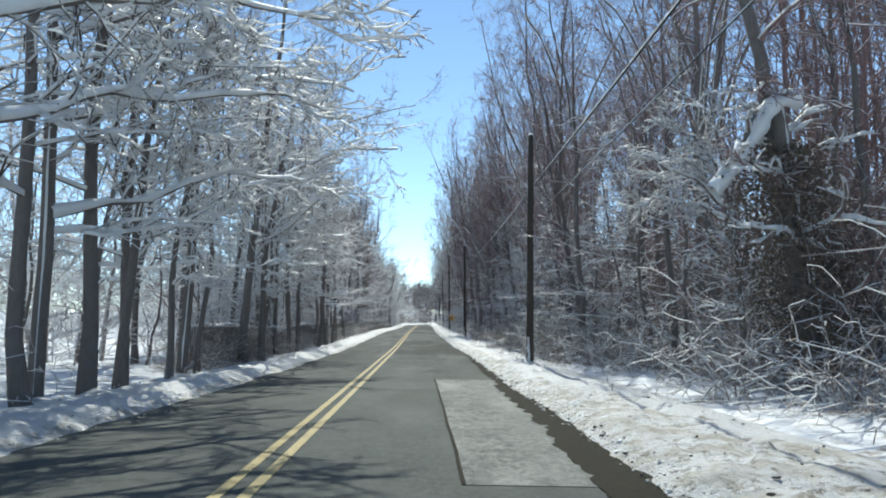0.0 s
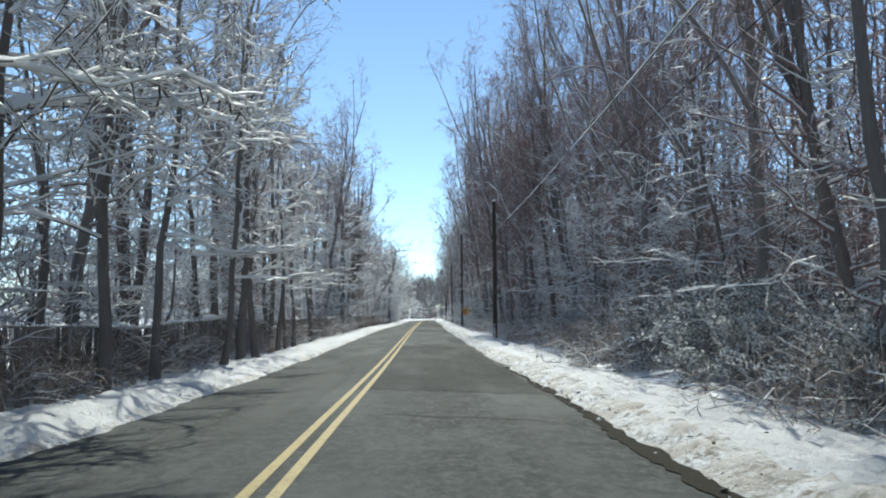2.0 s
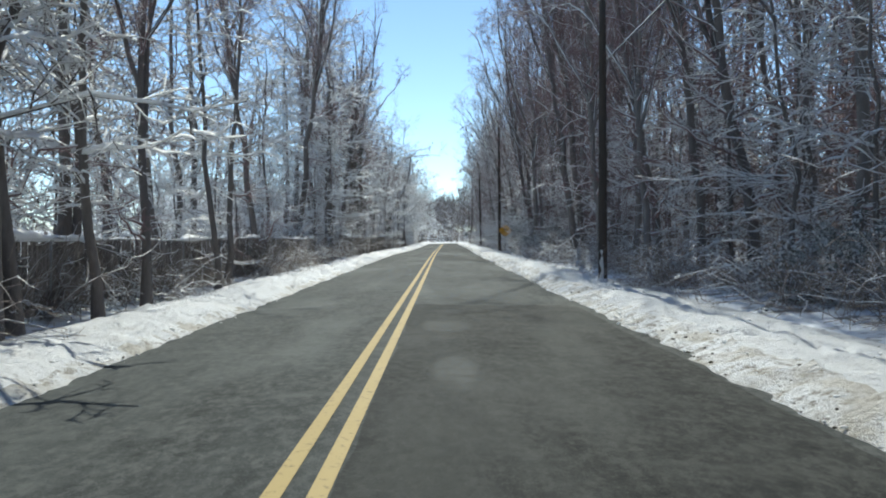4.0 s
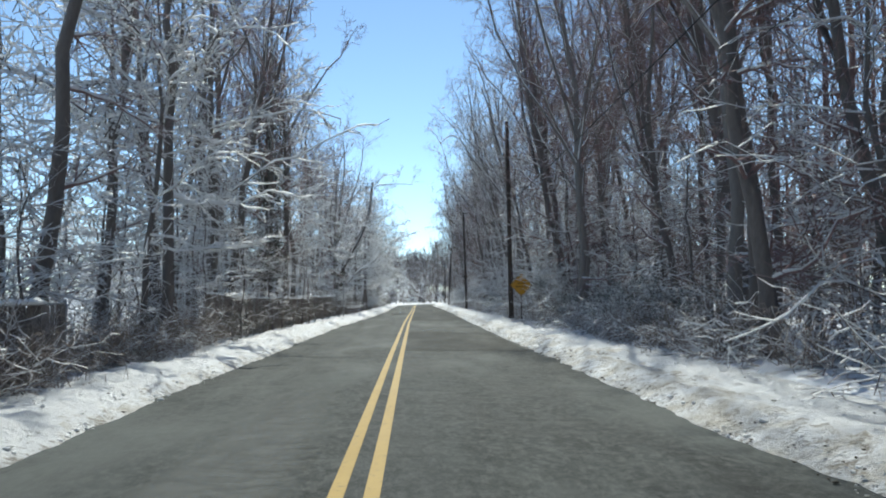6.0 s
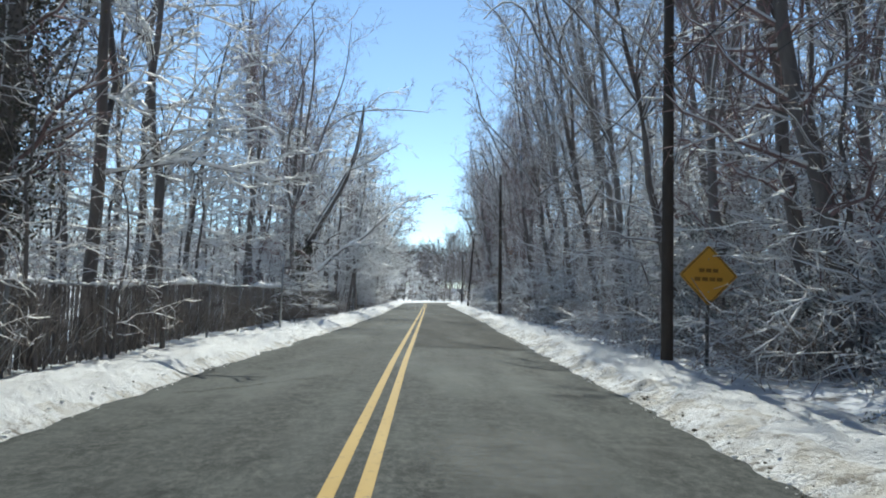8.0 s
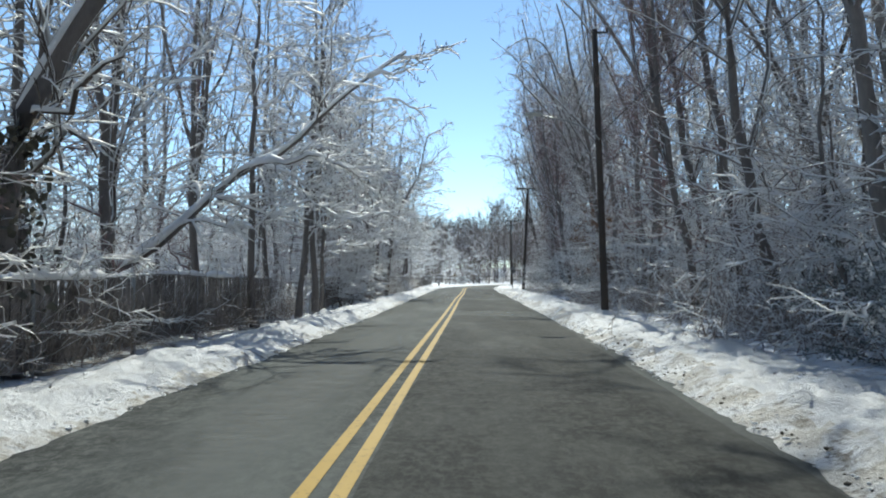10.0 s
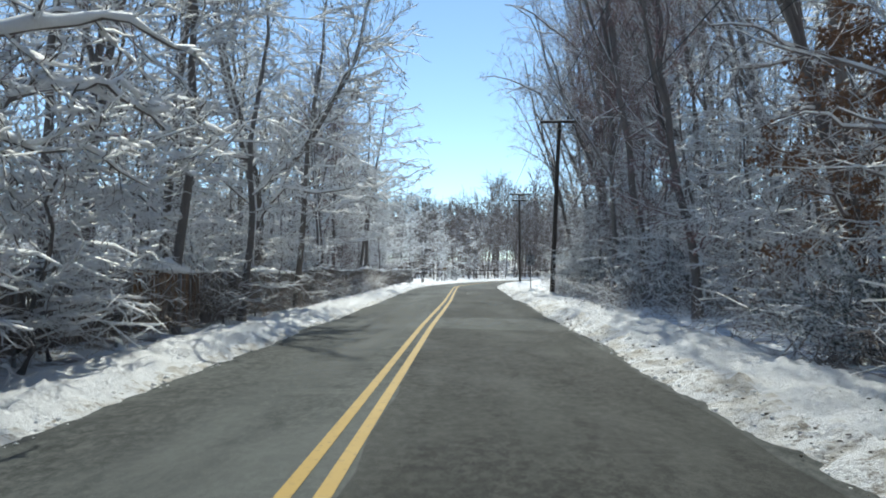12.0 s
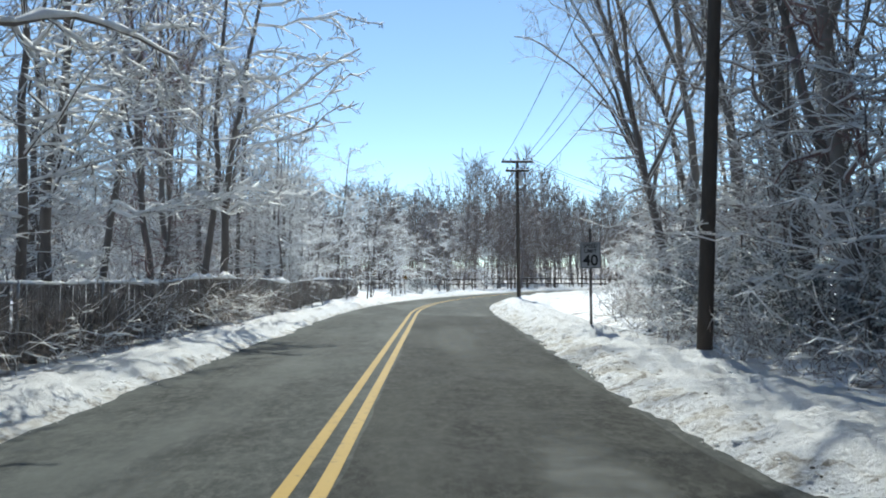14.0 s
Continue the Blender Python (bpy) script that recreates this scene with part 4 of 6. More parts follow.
def speed_sign(x, y):
    root = new("speed_limit_sign")
    root.location = (x, y, base_z(x, y, 0.03))
    root.rotation_euler = (0, 0, radians(-3))
    tagged(root, "white speed limit sign reading 40 on a tall dark steel post", "road sign")
    sign_post(root, 2.42)
    face = part("sign_face", rounded_plate(0.48, 0.62, 0.035, 0.004), M_SIGN_W, root, "white rectangular face")
    face.location = (0, 0, 1.80)
    part("border", frame_ring(0.455, 0.595, 0.03, 0.012, -0.003), M_BLACK, face, "thin black border")
    letters("SPEED", 0.125, (0, -0.003, 0.215), face, M_BLACK, "lettering")
    letters("LIMIT", 0.125, (0, -0.003, 0.095), face, M_BLACK, "lettering")
    letters("40", 0.36, (0, -0.003, -0.13), face, M_BLACK, "number")
    for z in (0.28, -0.28):
        part("bolt", bm_rod([(0, 0, z), (0, -0.008, z)], [0.012, 0.01], 8), M_STEEL, face)
    part("snow", bm_rod([(0, 0.03, 0.0), (0, 0.03, 0.09), (0, 0.03, 0.15)], [0.24, 0.16, 0.05], 10), M_BANK, root, "snow heaped round the post")


warning_sign(4.24, 99.3)
speed_sign(3.67, 178.3)


def marker_sign(x, y, z, turn):
    root = new("bend_marker")
    root.location = (x, y, base_z(x, y, 0.0))
    root.rotation_euler = (0, 0, radians(turn))
    tagged(root, "small amber bend marker on a post beyond the fence", "road sign", "bend markers")
    sign_post(root, z + 0.3)
    face = part("sign_face", rounded_plate(0.36, 0.5, 0.03, 0.004), M_MARKER, root, "amber face")
    face.location = (0, 0, z)
    bars(face, [(0, 0.1, 0.22, 0.08), (0, -0.06, 0.22, 0.08)], -0.004, M_BLACK, "stripe")


marker_sign(-4.6, 217, 1.75, -10)
marker_sign(-2.4, 221, 1.55, -20)


def edge_stake(x, y, h):
    root = new("marker_stake")
    root.location = (x, y, base_z(x, y, 0.05))
    tagged(root, "thin steel marker stake in the roadside snow", "stake")
    part("rod", bm_rod([(0, 0, -0.2), (0, 0, h * 0.6), (0.02, 0, h)], [0.03, 0.03, 0.028], 8), M_STEEL, root)
    part("cap", bm_rod([(0.02, 0, h), (0.02, 0, h + 0.05)], [0.05, 0.035], 8), M_SNOW, root, "cap of snow")


edge_stake(-5.25, 108.5, 2.3)
edge_stake(-5.6, 135.0, 0.75)


# ---------------------------------------------------------------- slatted fence along the wood
def fence_x(y):
    return np.interp(y, [20, 60, 92, 120, 150, 180, 200, 215], [-7.1, -6.9, -6.7, -6.4, -6.3, -6.5, -6.3, -5.6])


def build_fence(y0, y1, height, name_label, seed):
    r = np.random.RandomState(seed)
    root = new("slatted_fence")
    root.location = (0, 0, 0)
    tagged(root, name_label, "fence", "roadside fences")
    n = max(2, int(round((y1 - y0) / 3.0)))
    ys = np.linspace(y0, y1, n + 1)
    post = None
    for y in ys:
        x = float(fence_x(y))
        if post is None:
            post = part("post", bm_rod([(0, 0, -0.2), (0, 0, height + 0.03), (0, 0, height + 0.06)], [0.032, 0.032, 0.012], 8), M_STEEL, root, "galvanised steel fence post")
            o = post
        else:
            o = new("post", post.data)
            o.parent = root
            tagged(o, "galvanised steel fence post")
        o.location = (x, float(y), float(ground_z(x, y)))
    rail = np.array([(float(fence_x(y)), float(y), float(ground_z(float(fence_x(y)), y)) + height) for y in np.linspace(y0, y1, n * 3 + 1)])[None]
    part_mesh("top_rail", mesh_of("top_rail", *tubes(rail, np.full(rail.shape[:2], 0.021), 6), M_STEEL), root, "steel top rail")
    # slats, closely set and uneven, some missing
    V, Q, tint = [], [], []
    o = 0
    slat = None
    for y in np.arange(y0, y1, 0.079):
        if r.rand() < 0.004:
            continue
        if 86 < y < 110.5:
            x = float(fence_x(y))
            if slat is None:
                slat = part("slat", bm_box(0.006, 0.078, height, (0, 0, height / 2), 0.002), M_SLAT, root, "dark brown slat woven through the mesh")
                o_ = slat
            else:
                o_ = new("slat", slat.data)
                o_.parent = root
            o_.location = (x + r.normal(0, 0.006), float(y), float(ground_z(x, y)) - abs(r.normal(0, 0.03)))
            o_.rotation_euler = (r.normal(0, 0.012), 0, r.normal(0, 0.04))
            continue
        x = float(fence_x(y)) + r.normal(0, 0.008)
        z = float(ground_z(x, y))
        h = height + r.normal(0.0, 0.03) - (0.25 * r.rand() if r.rand() < 0.12 else 0)
        w, t = 0.041, 0.006
        a = r.normal(0, 0.05)
        dx, dy = math.sin(a) * w, math.cos(a) * w
        lean = r.normal(0, 0.02)
        b = [(x - dx, y - dy, z), (x + dx, y + dy, z), (x + dx + t, y + dy, z), (x - dx + t, y - dy, z)]
        b = np.array(b + [(p[0], p[1] + lean, z + h) for p in b])
        V.append(b)
        Q.append(np.array([[0, 1, 5, 4], [1, 2, 6, 5], [2, 3, 7, 6], [3, 0, 4, 7], [4, 5, 6, 7]]) + o)
        # slats from 149 to 153 m get the painted-in sunlight
        tint += [int(149.2 < y < 153.0 and r.rand() < 0.75)] * 5
        o += 8
    tagged(part_mesh("slats", mesh_of("slats", np.concatenate(V), np.concatenate(Q), [M_SLAT, M_SLAT_SUNLIT], False, tint), root, "dark brown slats woven through the mesh"), kind="stuff")
    # wire mesh in front of the slats
    P = []
    for y in np.arange(y0, y1, 0.14):
        for d in (-1, 1):
            yy = np.array([y, y + d * height * 0.5, y + d * height])
            if yy.min() < y0 or yy.max() > y1:
                continue
            xx = fence_x(yy) + 0.025
            P.append(np.stack([xx, yy, ground_z(xx, yy) + np.array([0.02, height * 0.5, height])], 1))
    P = np.array(P)
    tagged(part_mesh("wire_mesh", mesh_of("wire_mesh", *ridges(P, np.full(P.shape[:2], 0.0016)), M_VINE), root, "thin diamond wire mesh"), kind="stuff")
    # dead vines over it
    base = np.array([[float(fence_x(y)) + r.uniform(0.02, 0.12), y, 0] for y in r.uniform(y0, y1, int((y1 - y0) * 22))])
    k = 6
    P = np.empty((len(base), k, 3))
    P[:, 0] = base
    P[:, 0, 2] = ground_z(base[:, 0], base[:, 1])
    d = unit(np.stack([r.normal(0, 0.12, len(base)), r.normal(0, 0.4, len(base)), np.full(len(base), 1.0)], 1))
    L = r.uniform(0.5, 1.45, len(base)) * height
    for j in range(1, k):
        d = unit(d + r.normal(size=d.shape) * np.array([0.08, 0.55, 0.25]))
        P[:, j] = P[:, j - 1] + d * (L / (k - 1))[:, None]
    tagged(part_mesh("vines", mesh_of("vines", *tubes(P, np.linspace(0.011, 0.005, k)[None].repeat(len(P), 0), 3), M_VINE), root, "tangle of dead vines climbing the fence"), kind="stuff")
    # snow along the top
    s = np.arange(y0, y1, 0.12)
    lump = np.clip(-0.2 + 1.5 * fractal(s * 1.1, s * 0, 4, seed), -0.45, None)
    P = np.stack([fence_x(s), s, ground_z(fence_x(s), s) + height + 0.01], 1)[None]
    v, q = snow_caps(r, P, (0.03 + 0.06 * lump)[None], 0.10, 5)
    part_mesh("snow", mesh_of("snow", v, q, M_SNOW), root, "lumpy snow lying along the fence's top")


build_fence(23, 76, 1.15, "low dark slatted wire fence overgrown with dead vines", 21)
build_fence(84, 133, 1.25, "dark brown slatted wire fence topped with lumpy snow", 22)
build_fence(140, 214, 1.2, "weathered brown slatted wire fence beneath snowy branches", 23)

# ---------------------------------------------------------------- kinds of tree
LBL_SNOWY = "slender dark-trunked roadside tree, its spreading branches laden with snow"
LBL_TALL = "tall bare woodland tree with thin snow lines on its branches"
SN, TL = "snowy roadside trees", "tall woodland trees"
snowy = Planter([
    make_tree("snowy_tree", 11, 12.0, 0.12, 18, 0.25, 4.7, 62, 0.95, -0.15, 0.085, 11, 5, (0.05, 0.0), spray=0.28, nsub=4, sub_len=0.30, twig_len=0.36, label=LBL_SNOWY, group=SN),
    make_tree("snowy_tree", 12, 13.5, 0.13, 19, 0.23, 5.0, 60, 0.95, -0.10, 0.08, 11, 5, (0.08, 0.02), spray=0.28, nsub=4, sub_len=0.30, twig_len=0.36, label=LBL_SNOWY, group=SN),
    make_tree("snowy_tree", 13, 11.0, 0.10, 16, 0.27, 4.2, 66, 0.85, -0.2, 0.09, 11, 5, (0.02, -0.02), spray=0.28, nsub=4, sub_len=0.30, twig_len=0.36, label=LBL_SNOWY, group=SN),
    make_tree("snowy_tree", 14, 14.5, 0.13, 18, 0.24, 4.6, 56, 0.85, 0.05, 0.08, 11, 5, (0.03, 0.0), spray=0.28, nsub=4, sub_len=0.30, twig_len=0.36, label=LBL_SNOWY, group=SN, fork=1),
    make_tree("snowy_tree", 15, 10.0, 0.11, 15, 0.28, 4.4, 62, 1.0, -0.15, 0.09, 11, 5, (0.13, 0.03), spray=0.28, nsub=4, sub_len=0.30, twig_len=0.36, label=LBL_SNOWY, group=SN),
])


def spreading_tree(seed, height, radius, leaders, split, lean=0.06, label="", side_limbs=6, subs=7, twigs=6, bark=None, twig_mat=None, snow=0.018, over=3.0):
    """A tall tree whose trunk parts into arching leaders that fan out, mostly to its own +x side, in a haze of fine twigs."""
    rng = np.random.RandomState(seed)
    T = trunk_line(rng, height * 0.86, (lean, rng.normal(0, 0.02)), 12, 0.11)
    R = radius * np.linspace(1, 0.14, 12)[None] ** 0.85
    R[:, 0] *= 1.35
    n = 11
    z0 = np.sort(rng.uniform(split, split + 0.28, leaders)) * height
    a = rng.uniform(-1.5, 1.5, leaders) + np.where(rng.rand(leaders) < 0.22, math.pi, 0)
    P = np.empty((leaders, n, 3))
    P[:, 0] = np.stack([np.interp(z0, T[0, :, 2], T[0, :, k]) for k in range(3)], 1)
    steep = rng.uniform(1.9, 3.0, leaders)
    d = unit(np.stack([np.cos(a), np.sin(a), steep], 1))
    bow = rng.normal(0, 0.07, (leaders, 3))
    L = (height - z0) * rng.uniform(0.80, 1.12, leaders)
    for k in range(1, n):
        arch = np.array([0, 0, 0.13 if k < 5 else -0.01])
        d = unit(d + bow + arch + rng.normal(size=d.shape) * 0.085)
        P[:, k] = P[:, k - 1] + d * (L / (n - 1))[:, None]
    P[..., 0] = np.where(P[..., 0] > over, over + 0.3 * (P[..., 0] - over), P[..., 0])
    r0 = np.interp(z0, T[0, :, 2], R[0]) * rng.uniform(0.55, 0.85, leaders)
    PR = r0[:, None] * np.linspace(1, 0.18, n)[None] ** 0.8
    LP, LR = [], []
    for Q, QR, cnt, t0, ln, ang in ((P, PR, side_limbs + 2, 0.15, 0.30, 46), (T, R, side_limbs + 4, split + 0.05, 0.20, 52), (T, R, 5, 0.12, 0.16, 74)):
        q, qr = shoots(rng, Q, QR, cnt, t0, 0.98 if ang < 70 else split + 0.1, ln, ang, 0.6, 7, 0.42 if ang < 70 else -0.1, 0.45, 0.42, 0.35, 0.22)
        LP.append(q)
        LR.append(np.maximum(qr, 0.010))
    LP, LR = np.concatenate(LP), np.concatenate(LR)
    keep_clear(LP)
    LP[..., 0] = np.where(LP[..., 0] > over, over + 0.5 * (LP[..., 0] - over), LP[..., 0])
    SP, SR = shoots(rng, LP, LR, subs, 0.12, 0.99, 0.44, 46, 0.7, 3, 0.2, 1.1, 0.55, 0.3, 0.35)
    SR = np.maximum(SR, 0.005)
    W1, R1 = shoots(rng, SP, SR, twigs, 0.1, 1.0, 0.64, 44, 0.8, 2, 0.1, 0.5, 0.6, 0.25, 0.4)
    R1 = np.maximum(R1, 0.003) + 0.003
    root = new("tall_tree")
    tagged(root, label, "tree", TL)
    root["height"] = height
    part_mesh("trunk", mesh_of("trunk", *tubes(T, R, 9), bark or M_BARK), root)
    for k in range(leaders):
        part_mesh("leader", mesh_of("leader", *tubes(P[k:k + 1], PR[k:k + 1], 7), bark or M_BARK), root)
    part_mesh("crown", mesh_of("crown", *join([tubes(LP, LR, 4), tubes(SP, SR, 3), ridges(W1, R1)]), twig_mat or M_TWIG_BARE), root)
    part_mesh("snow", mesh_of("snow", *join([snow_caps(rng, P, PR, snow, 4), snow_caps(rng, LP, LR, snow * 1.2, 4)]), M_SNOW), root, "thin lines of snow along the branches")["kind"] = "stuff"
    return root


tall = Planter([
    spreading_tree(31, 19.0, 0.17, 5, 0.30, 0.05, LBL_TALL, bark=M_BARK_WARM),
    spreading_tree(32, 21.0, 0.18, 6, 0.36, 0.09, LBL_TALL, 5),
    spreading_tree(33, 17.5, 0.15, 4, 0.22, 0.13, LBL_TALL, 7),
    spreading_tree(34, 20.0, 0.16, 6, 0.28, 0.02, LBL_TALL, 5, bark=M_BARK_WARM),
    spreading_tree(35, 18.5, 0.14, 3, 0.45, -0.03, LBL_TALL, 8),
])


LBL_LEAN = "tall leafless tree leaning roadwards, its fanned branches frosted with snow"
leaning = Planter([
    spreading_tree(36, 18.0, 0.16, 5, 0.26, 0.24, LBL_LEAN, subs=6, twigs=5, twig_mat=M_TWIG_FROST, snow=0.03, over=4.4),
    spreading_tree(37, 19.5, 0.17, 6, 0.30, 0.17, LBL_LEAN, 5, bark=M_BARK_WARM, subs=6, twigs=5, twig_mat=M_TWIG_FROST, snow=0.03, over=4.0),
    spreading_tree(38, 17.0, 0.15, 5, 0.22, 0.31, LBL_LEAN, subs=6, twigs=5, twig_mat=M_TWIG_FROST, snow=0.03, over=4.8),
    spreading_tree(39, 20.0, 0.16, 4, 0.34, 0.10, LBL_LEAN, 7, bark=M_BARK_WARM, subs=6, twigs=5, twig_mat=M_TWIG_FROST, snow=0.03, over=3.8),
])
LBL_TIER = "slender understorey tree with level sprays of snow-covered twigs"
tiered = Planter([
    make_tree("understorey_tree", 46, 8.0, 0.06, 20, 0.10, 3.0, 76, 0.45, -0.06, 0.055, 8, 3, (0.03, 0.02), twig_mat=M_TWIG_SNOWY, clear=False, spray=0.14, flat=0.25, label=LBL_TIER, group="understorey trees", twig_len=0.36, sub_len=0.40),
    make_tree("understorey_tree", 47, 6.5, 0.05, 18, 0.08, 2.8, 78, 0.35, -0.10, 0.06, 8, 3, (0.08, -0.03), twig_mat=M_TWIG_SNOWY, clear=False, spray=0.14, flat=0.25, label=LBL_TIER, group="understorey trees", twig_len=0.36, sub_len=0.40),
    make_tree("understorey_tree", 48, 10.0, 0.07, 22, 0.12, 3.2, 72, 0.45, 0.0, 0.05, 8, 3, (0.05, 0.0), twig_mat=M_TWIG_SNOWY, clear=False, spray=0.16, flat=0.3, label=LBL_TIER, group="understorey trees", twig_len=0.36, sub_len=0.40),
])
LBL_HANG = "frosted sapling hanging over the fence, thick with snow"
hanging = Planter([
    make_tree("sapling", 49, 3.6, 0.045, 24, 0.10, 1.7, 74, 0.5, -0.12, 0.09, 9, 4, (0.06, 0.02), twig_mat=M_UNDERWOOD, clear=False, spray=0.2, flat=0.3, label=LBL_HANG, group="understorey saplings", twig_len=0.36, sub_len=0.42),
    make_tree("sapling", 50, 3.2, 0.04, 24, 0.08, 1.6, 70, 0.5, -0.16, 0.10, 9, 4, (0.1, -0.04), twig_mat=M_UNDERWOOD, clear=False, spray=0.2, flat=0.3, label=LBL_HANG, group="understorey saplings", twig_len=0.36, sub_len=0.42),
])
sapling = Planter([
    make_tree("sapling", 41, 5.0, 0.045, 14, 0.12, 2.6, 62, 0.5, -0.05, 0.03, 6, 4, (0.05, 0), twig_mat=M_BRUSH, clear=False, spray=0.35, label="thin understorey sapling with snow-lined horizontal twigs", group="understorey saplings", twig_len=0.36, sub_len=0.38),
    make_tree("sapling", 42, 6.5, 0.055, 15, 0.10, 2.9, 66, 0.6, -0.08, 0.03, 6, 4, (0.1, 0.05), twig_mat=M_BRUSH, clear=False, spray=0.35, label="thin understorey sapling with snow-lined horizontal twigs", group="understorey saplings", twig_len=0.36, sub_len=0.38),
    make_tree("sapling", 43, 4.0, 0.04, 13, 0.10, 2.6, 58, 0.4, -0.12, 0.045, 8, 5, (-0.05, 0.03), twig_mat=M_TWIG_SNOWY, clear=False, spray=0.35, label="small snow-laden sapling bowed over the undergrowth", group="understorey saplings", twig_len=0.36, sub_len=0.38),
])


def make_shrub(seed, stems, height, spread, snow, label, side=5, fine=2, mat=None):
    rng = np.random.RandomState(seed)
    n = 5
    a = rng.uniform(0, 6.283, stems)
    P = np.empty((stems, n, 3))
    P[:, 0] = np.stack([rng.normal(0, spread * 0.3, stems), rng.normal(0, spread * 0.3, stems), np.full(stems, -0.05)], 1)
    d = unit(np.stack([np.cos(a) * 0.55, np.sin(a) * 0.55, rng.uniform(0.7, 1.3, stems)], 1))
    L = height * rng.uniform(0.7, 1.5, stems)
    for k in range(1, n):
        d = unit(d + rng.normal(size=d.shape) * 0.34 + np.array([0, 0, -0.18]))
        P[:, k] = P[:, k - 1] + d * (L / (n - 1))[:, None]
    P[..., 2] = np.maximum(P[..., 2], 0.03)
    R = np.linspace(0.014, 0.006, n)[None].repeat(stems, 0)
    SP, SR = shoots(rng, P, R, side, 0.2, 1.0, 0.36, 55, 0.8, 4, -0.1, 1.6, 0.7, 0.3, 0.5)
    SP[..., 2] = np.maximum(SP[..., 2], 0.05)
    W, WR = shoots(rng, SP, SR, fine, 0.2, 1.0, 0.6, 45, 0.7, 2, -0.1, 0.4, 0.8, 0.3, 0.6)
    root = new("shrub")
    tagged(root, label, "shrub", "roadside shrubs")
    root["height"] = height
    part_mesh("brushwood", mesh_of("brushwood", *join([tubes(P, R, 3), ridges(SP, np.maximum(SR, 0.006)), ridges(W, np.maximum(WR, 0.006 if mat is None else 0.004))]), mat or M_BRUSH), root)
    part_mesh("snow", mesh_of("snow", *join([snow_caps(rng, P, R, snow, 4)] + ([snow_caps(rng, SP, np.maximum(SR, 0.006), snow * 0.8, 3)] if mat is None else [])), M_SNOW), root, "snow weighing down the stems")["kind"] = "stuff"
    return root


shrub = Planter([
    make_shrub(51, 17, 1.5, 0.9, 0.036, "dense low shrub bowed under snow"),
    make_shrub(52, 20, 1.2, 1.1, 0.045, "low bramble thicket heaped with snow"),
    make_shrub(53, 17, 1.9, 0.8, 0.028, "tangled leafless shrub with snow on its stems"),
])

thicket = Planter([
    make_shrub(54, 34, 1.5, 1.0, 0.010, "dense brown leafless thicket with a little snow", 6, 3, M_THICKET),
    make_shrub(55, 30, 1.1, 1.2, 0.012, "dense brown leafless thicket with a little snow", 6, 3, M_THICKET),
])

# ---------------------------------------------------------------- trees that stand along the road
LEFT_NEAR = [(-6.6, 12.6, .28), (-6.3, 14.3, .29), (-6.3, 15.8, .21), (-6.2, 18.6, .21), (-6.3, 21.2, .2), (-6.0, 25.3, .27),
             (-5.7, 26.8, .26), (-6.0, 28.3, .2), (-5.8, 30.3, .2), (-6.0, 33.9, .21), (-6.0, 36.5, .24), (-5.5, 39.9, .18), (-5.7, 42.6, .16),
             (-5.6, 44.2, .18), (-5.7, 48.2, .2), (-6.3, 49.9, .2), (-6.6, 50.9, .17), (-6.2, 52.5, .14), (-6.0, 58.1, .17)]
LEFT_FAR = [(-7.0, 81.2, .32), (-7.2, 82.9, .26), (-6.9, 79.9, .16), (-7.6, 89.2, .33), (-7.4, 100.4, .26), (-7.7, 103.9, .26),
            (-6.2, 130.8, .22), (-5.6, 135.7, .23), (-5.9, 134.6, .19), (-6.0, 138.8, .17), (-6.4, 151.7, .28),
            (-6.0, 161.6, .24), (-6.7, 184.4, .33), (-6.8, 182.8, .28), (-6.7, 173.4, .17)]
RIGHT_KEY = [(10.1, 25.2, .45), (8.1, 15.2, .4), (7.3, 33.1, .33), (9.1, 52.1, .5), (13.2, 56.3, .5), (10.3, 71.5, .42), (8.5, 62.5, .43),
             (10.0, 62.5, .37), (6.3, 66.1, .28), (7.5, 64.1, .27), (6.3, 98.6, .5), (5.8, 93.4, .38), (7.9, 96.7, .31), (10.4, 96.8, .42),
             (7.7, 87.5, .32), (7.1, 81.9, .46), (12.8, 103.5, .5), (7.5, 131.9, .31), (6.1, 131.9, .27), (6.4, 137.8, .44), (6.3, 139.1, .26),
             (6.0, 160.8, .3), (5.6, 154.2, .22), (5.9, 166.0, .25), (7.4, 174.0, .33), (8.2, 172.4, .31)]
rng = random.Random(7)
taken = []


def free(x, y, gap):
    return all((x - a) ** 2 + (y - b) ** 2 > gap * gap for a, b in taken)


for k, (x, y, d) in enumerate(LEFT_NEAR + LEFT_FAR):
    snowy.put(k * 3 + k // 5, x, y, rng.uniform(1.3, 5.0) if 34 < y < 106 else rng.uniform(-0.6, 0.5), min(1.25, max(0.8, d / 0.24)))
    taken.append((x, y))
for k, (x, y, d) in enumerate(RIGHT_KEY):
    tall.put(k + k // 4, x, y, math.pi + rng.uniform(-0.7, 0.7), min(1.2, max(0.8, d / 0.36)))
    taken.append((x, y))

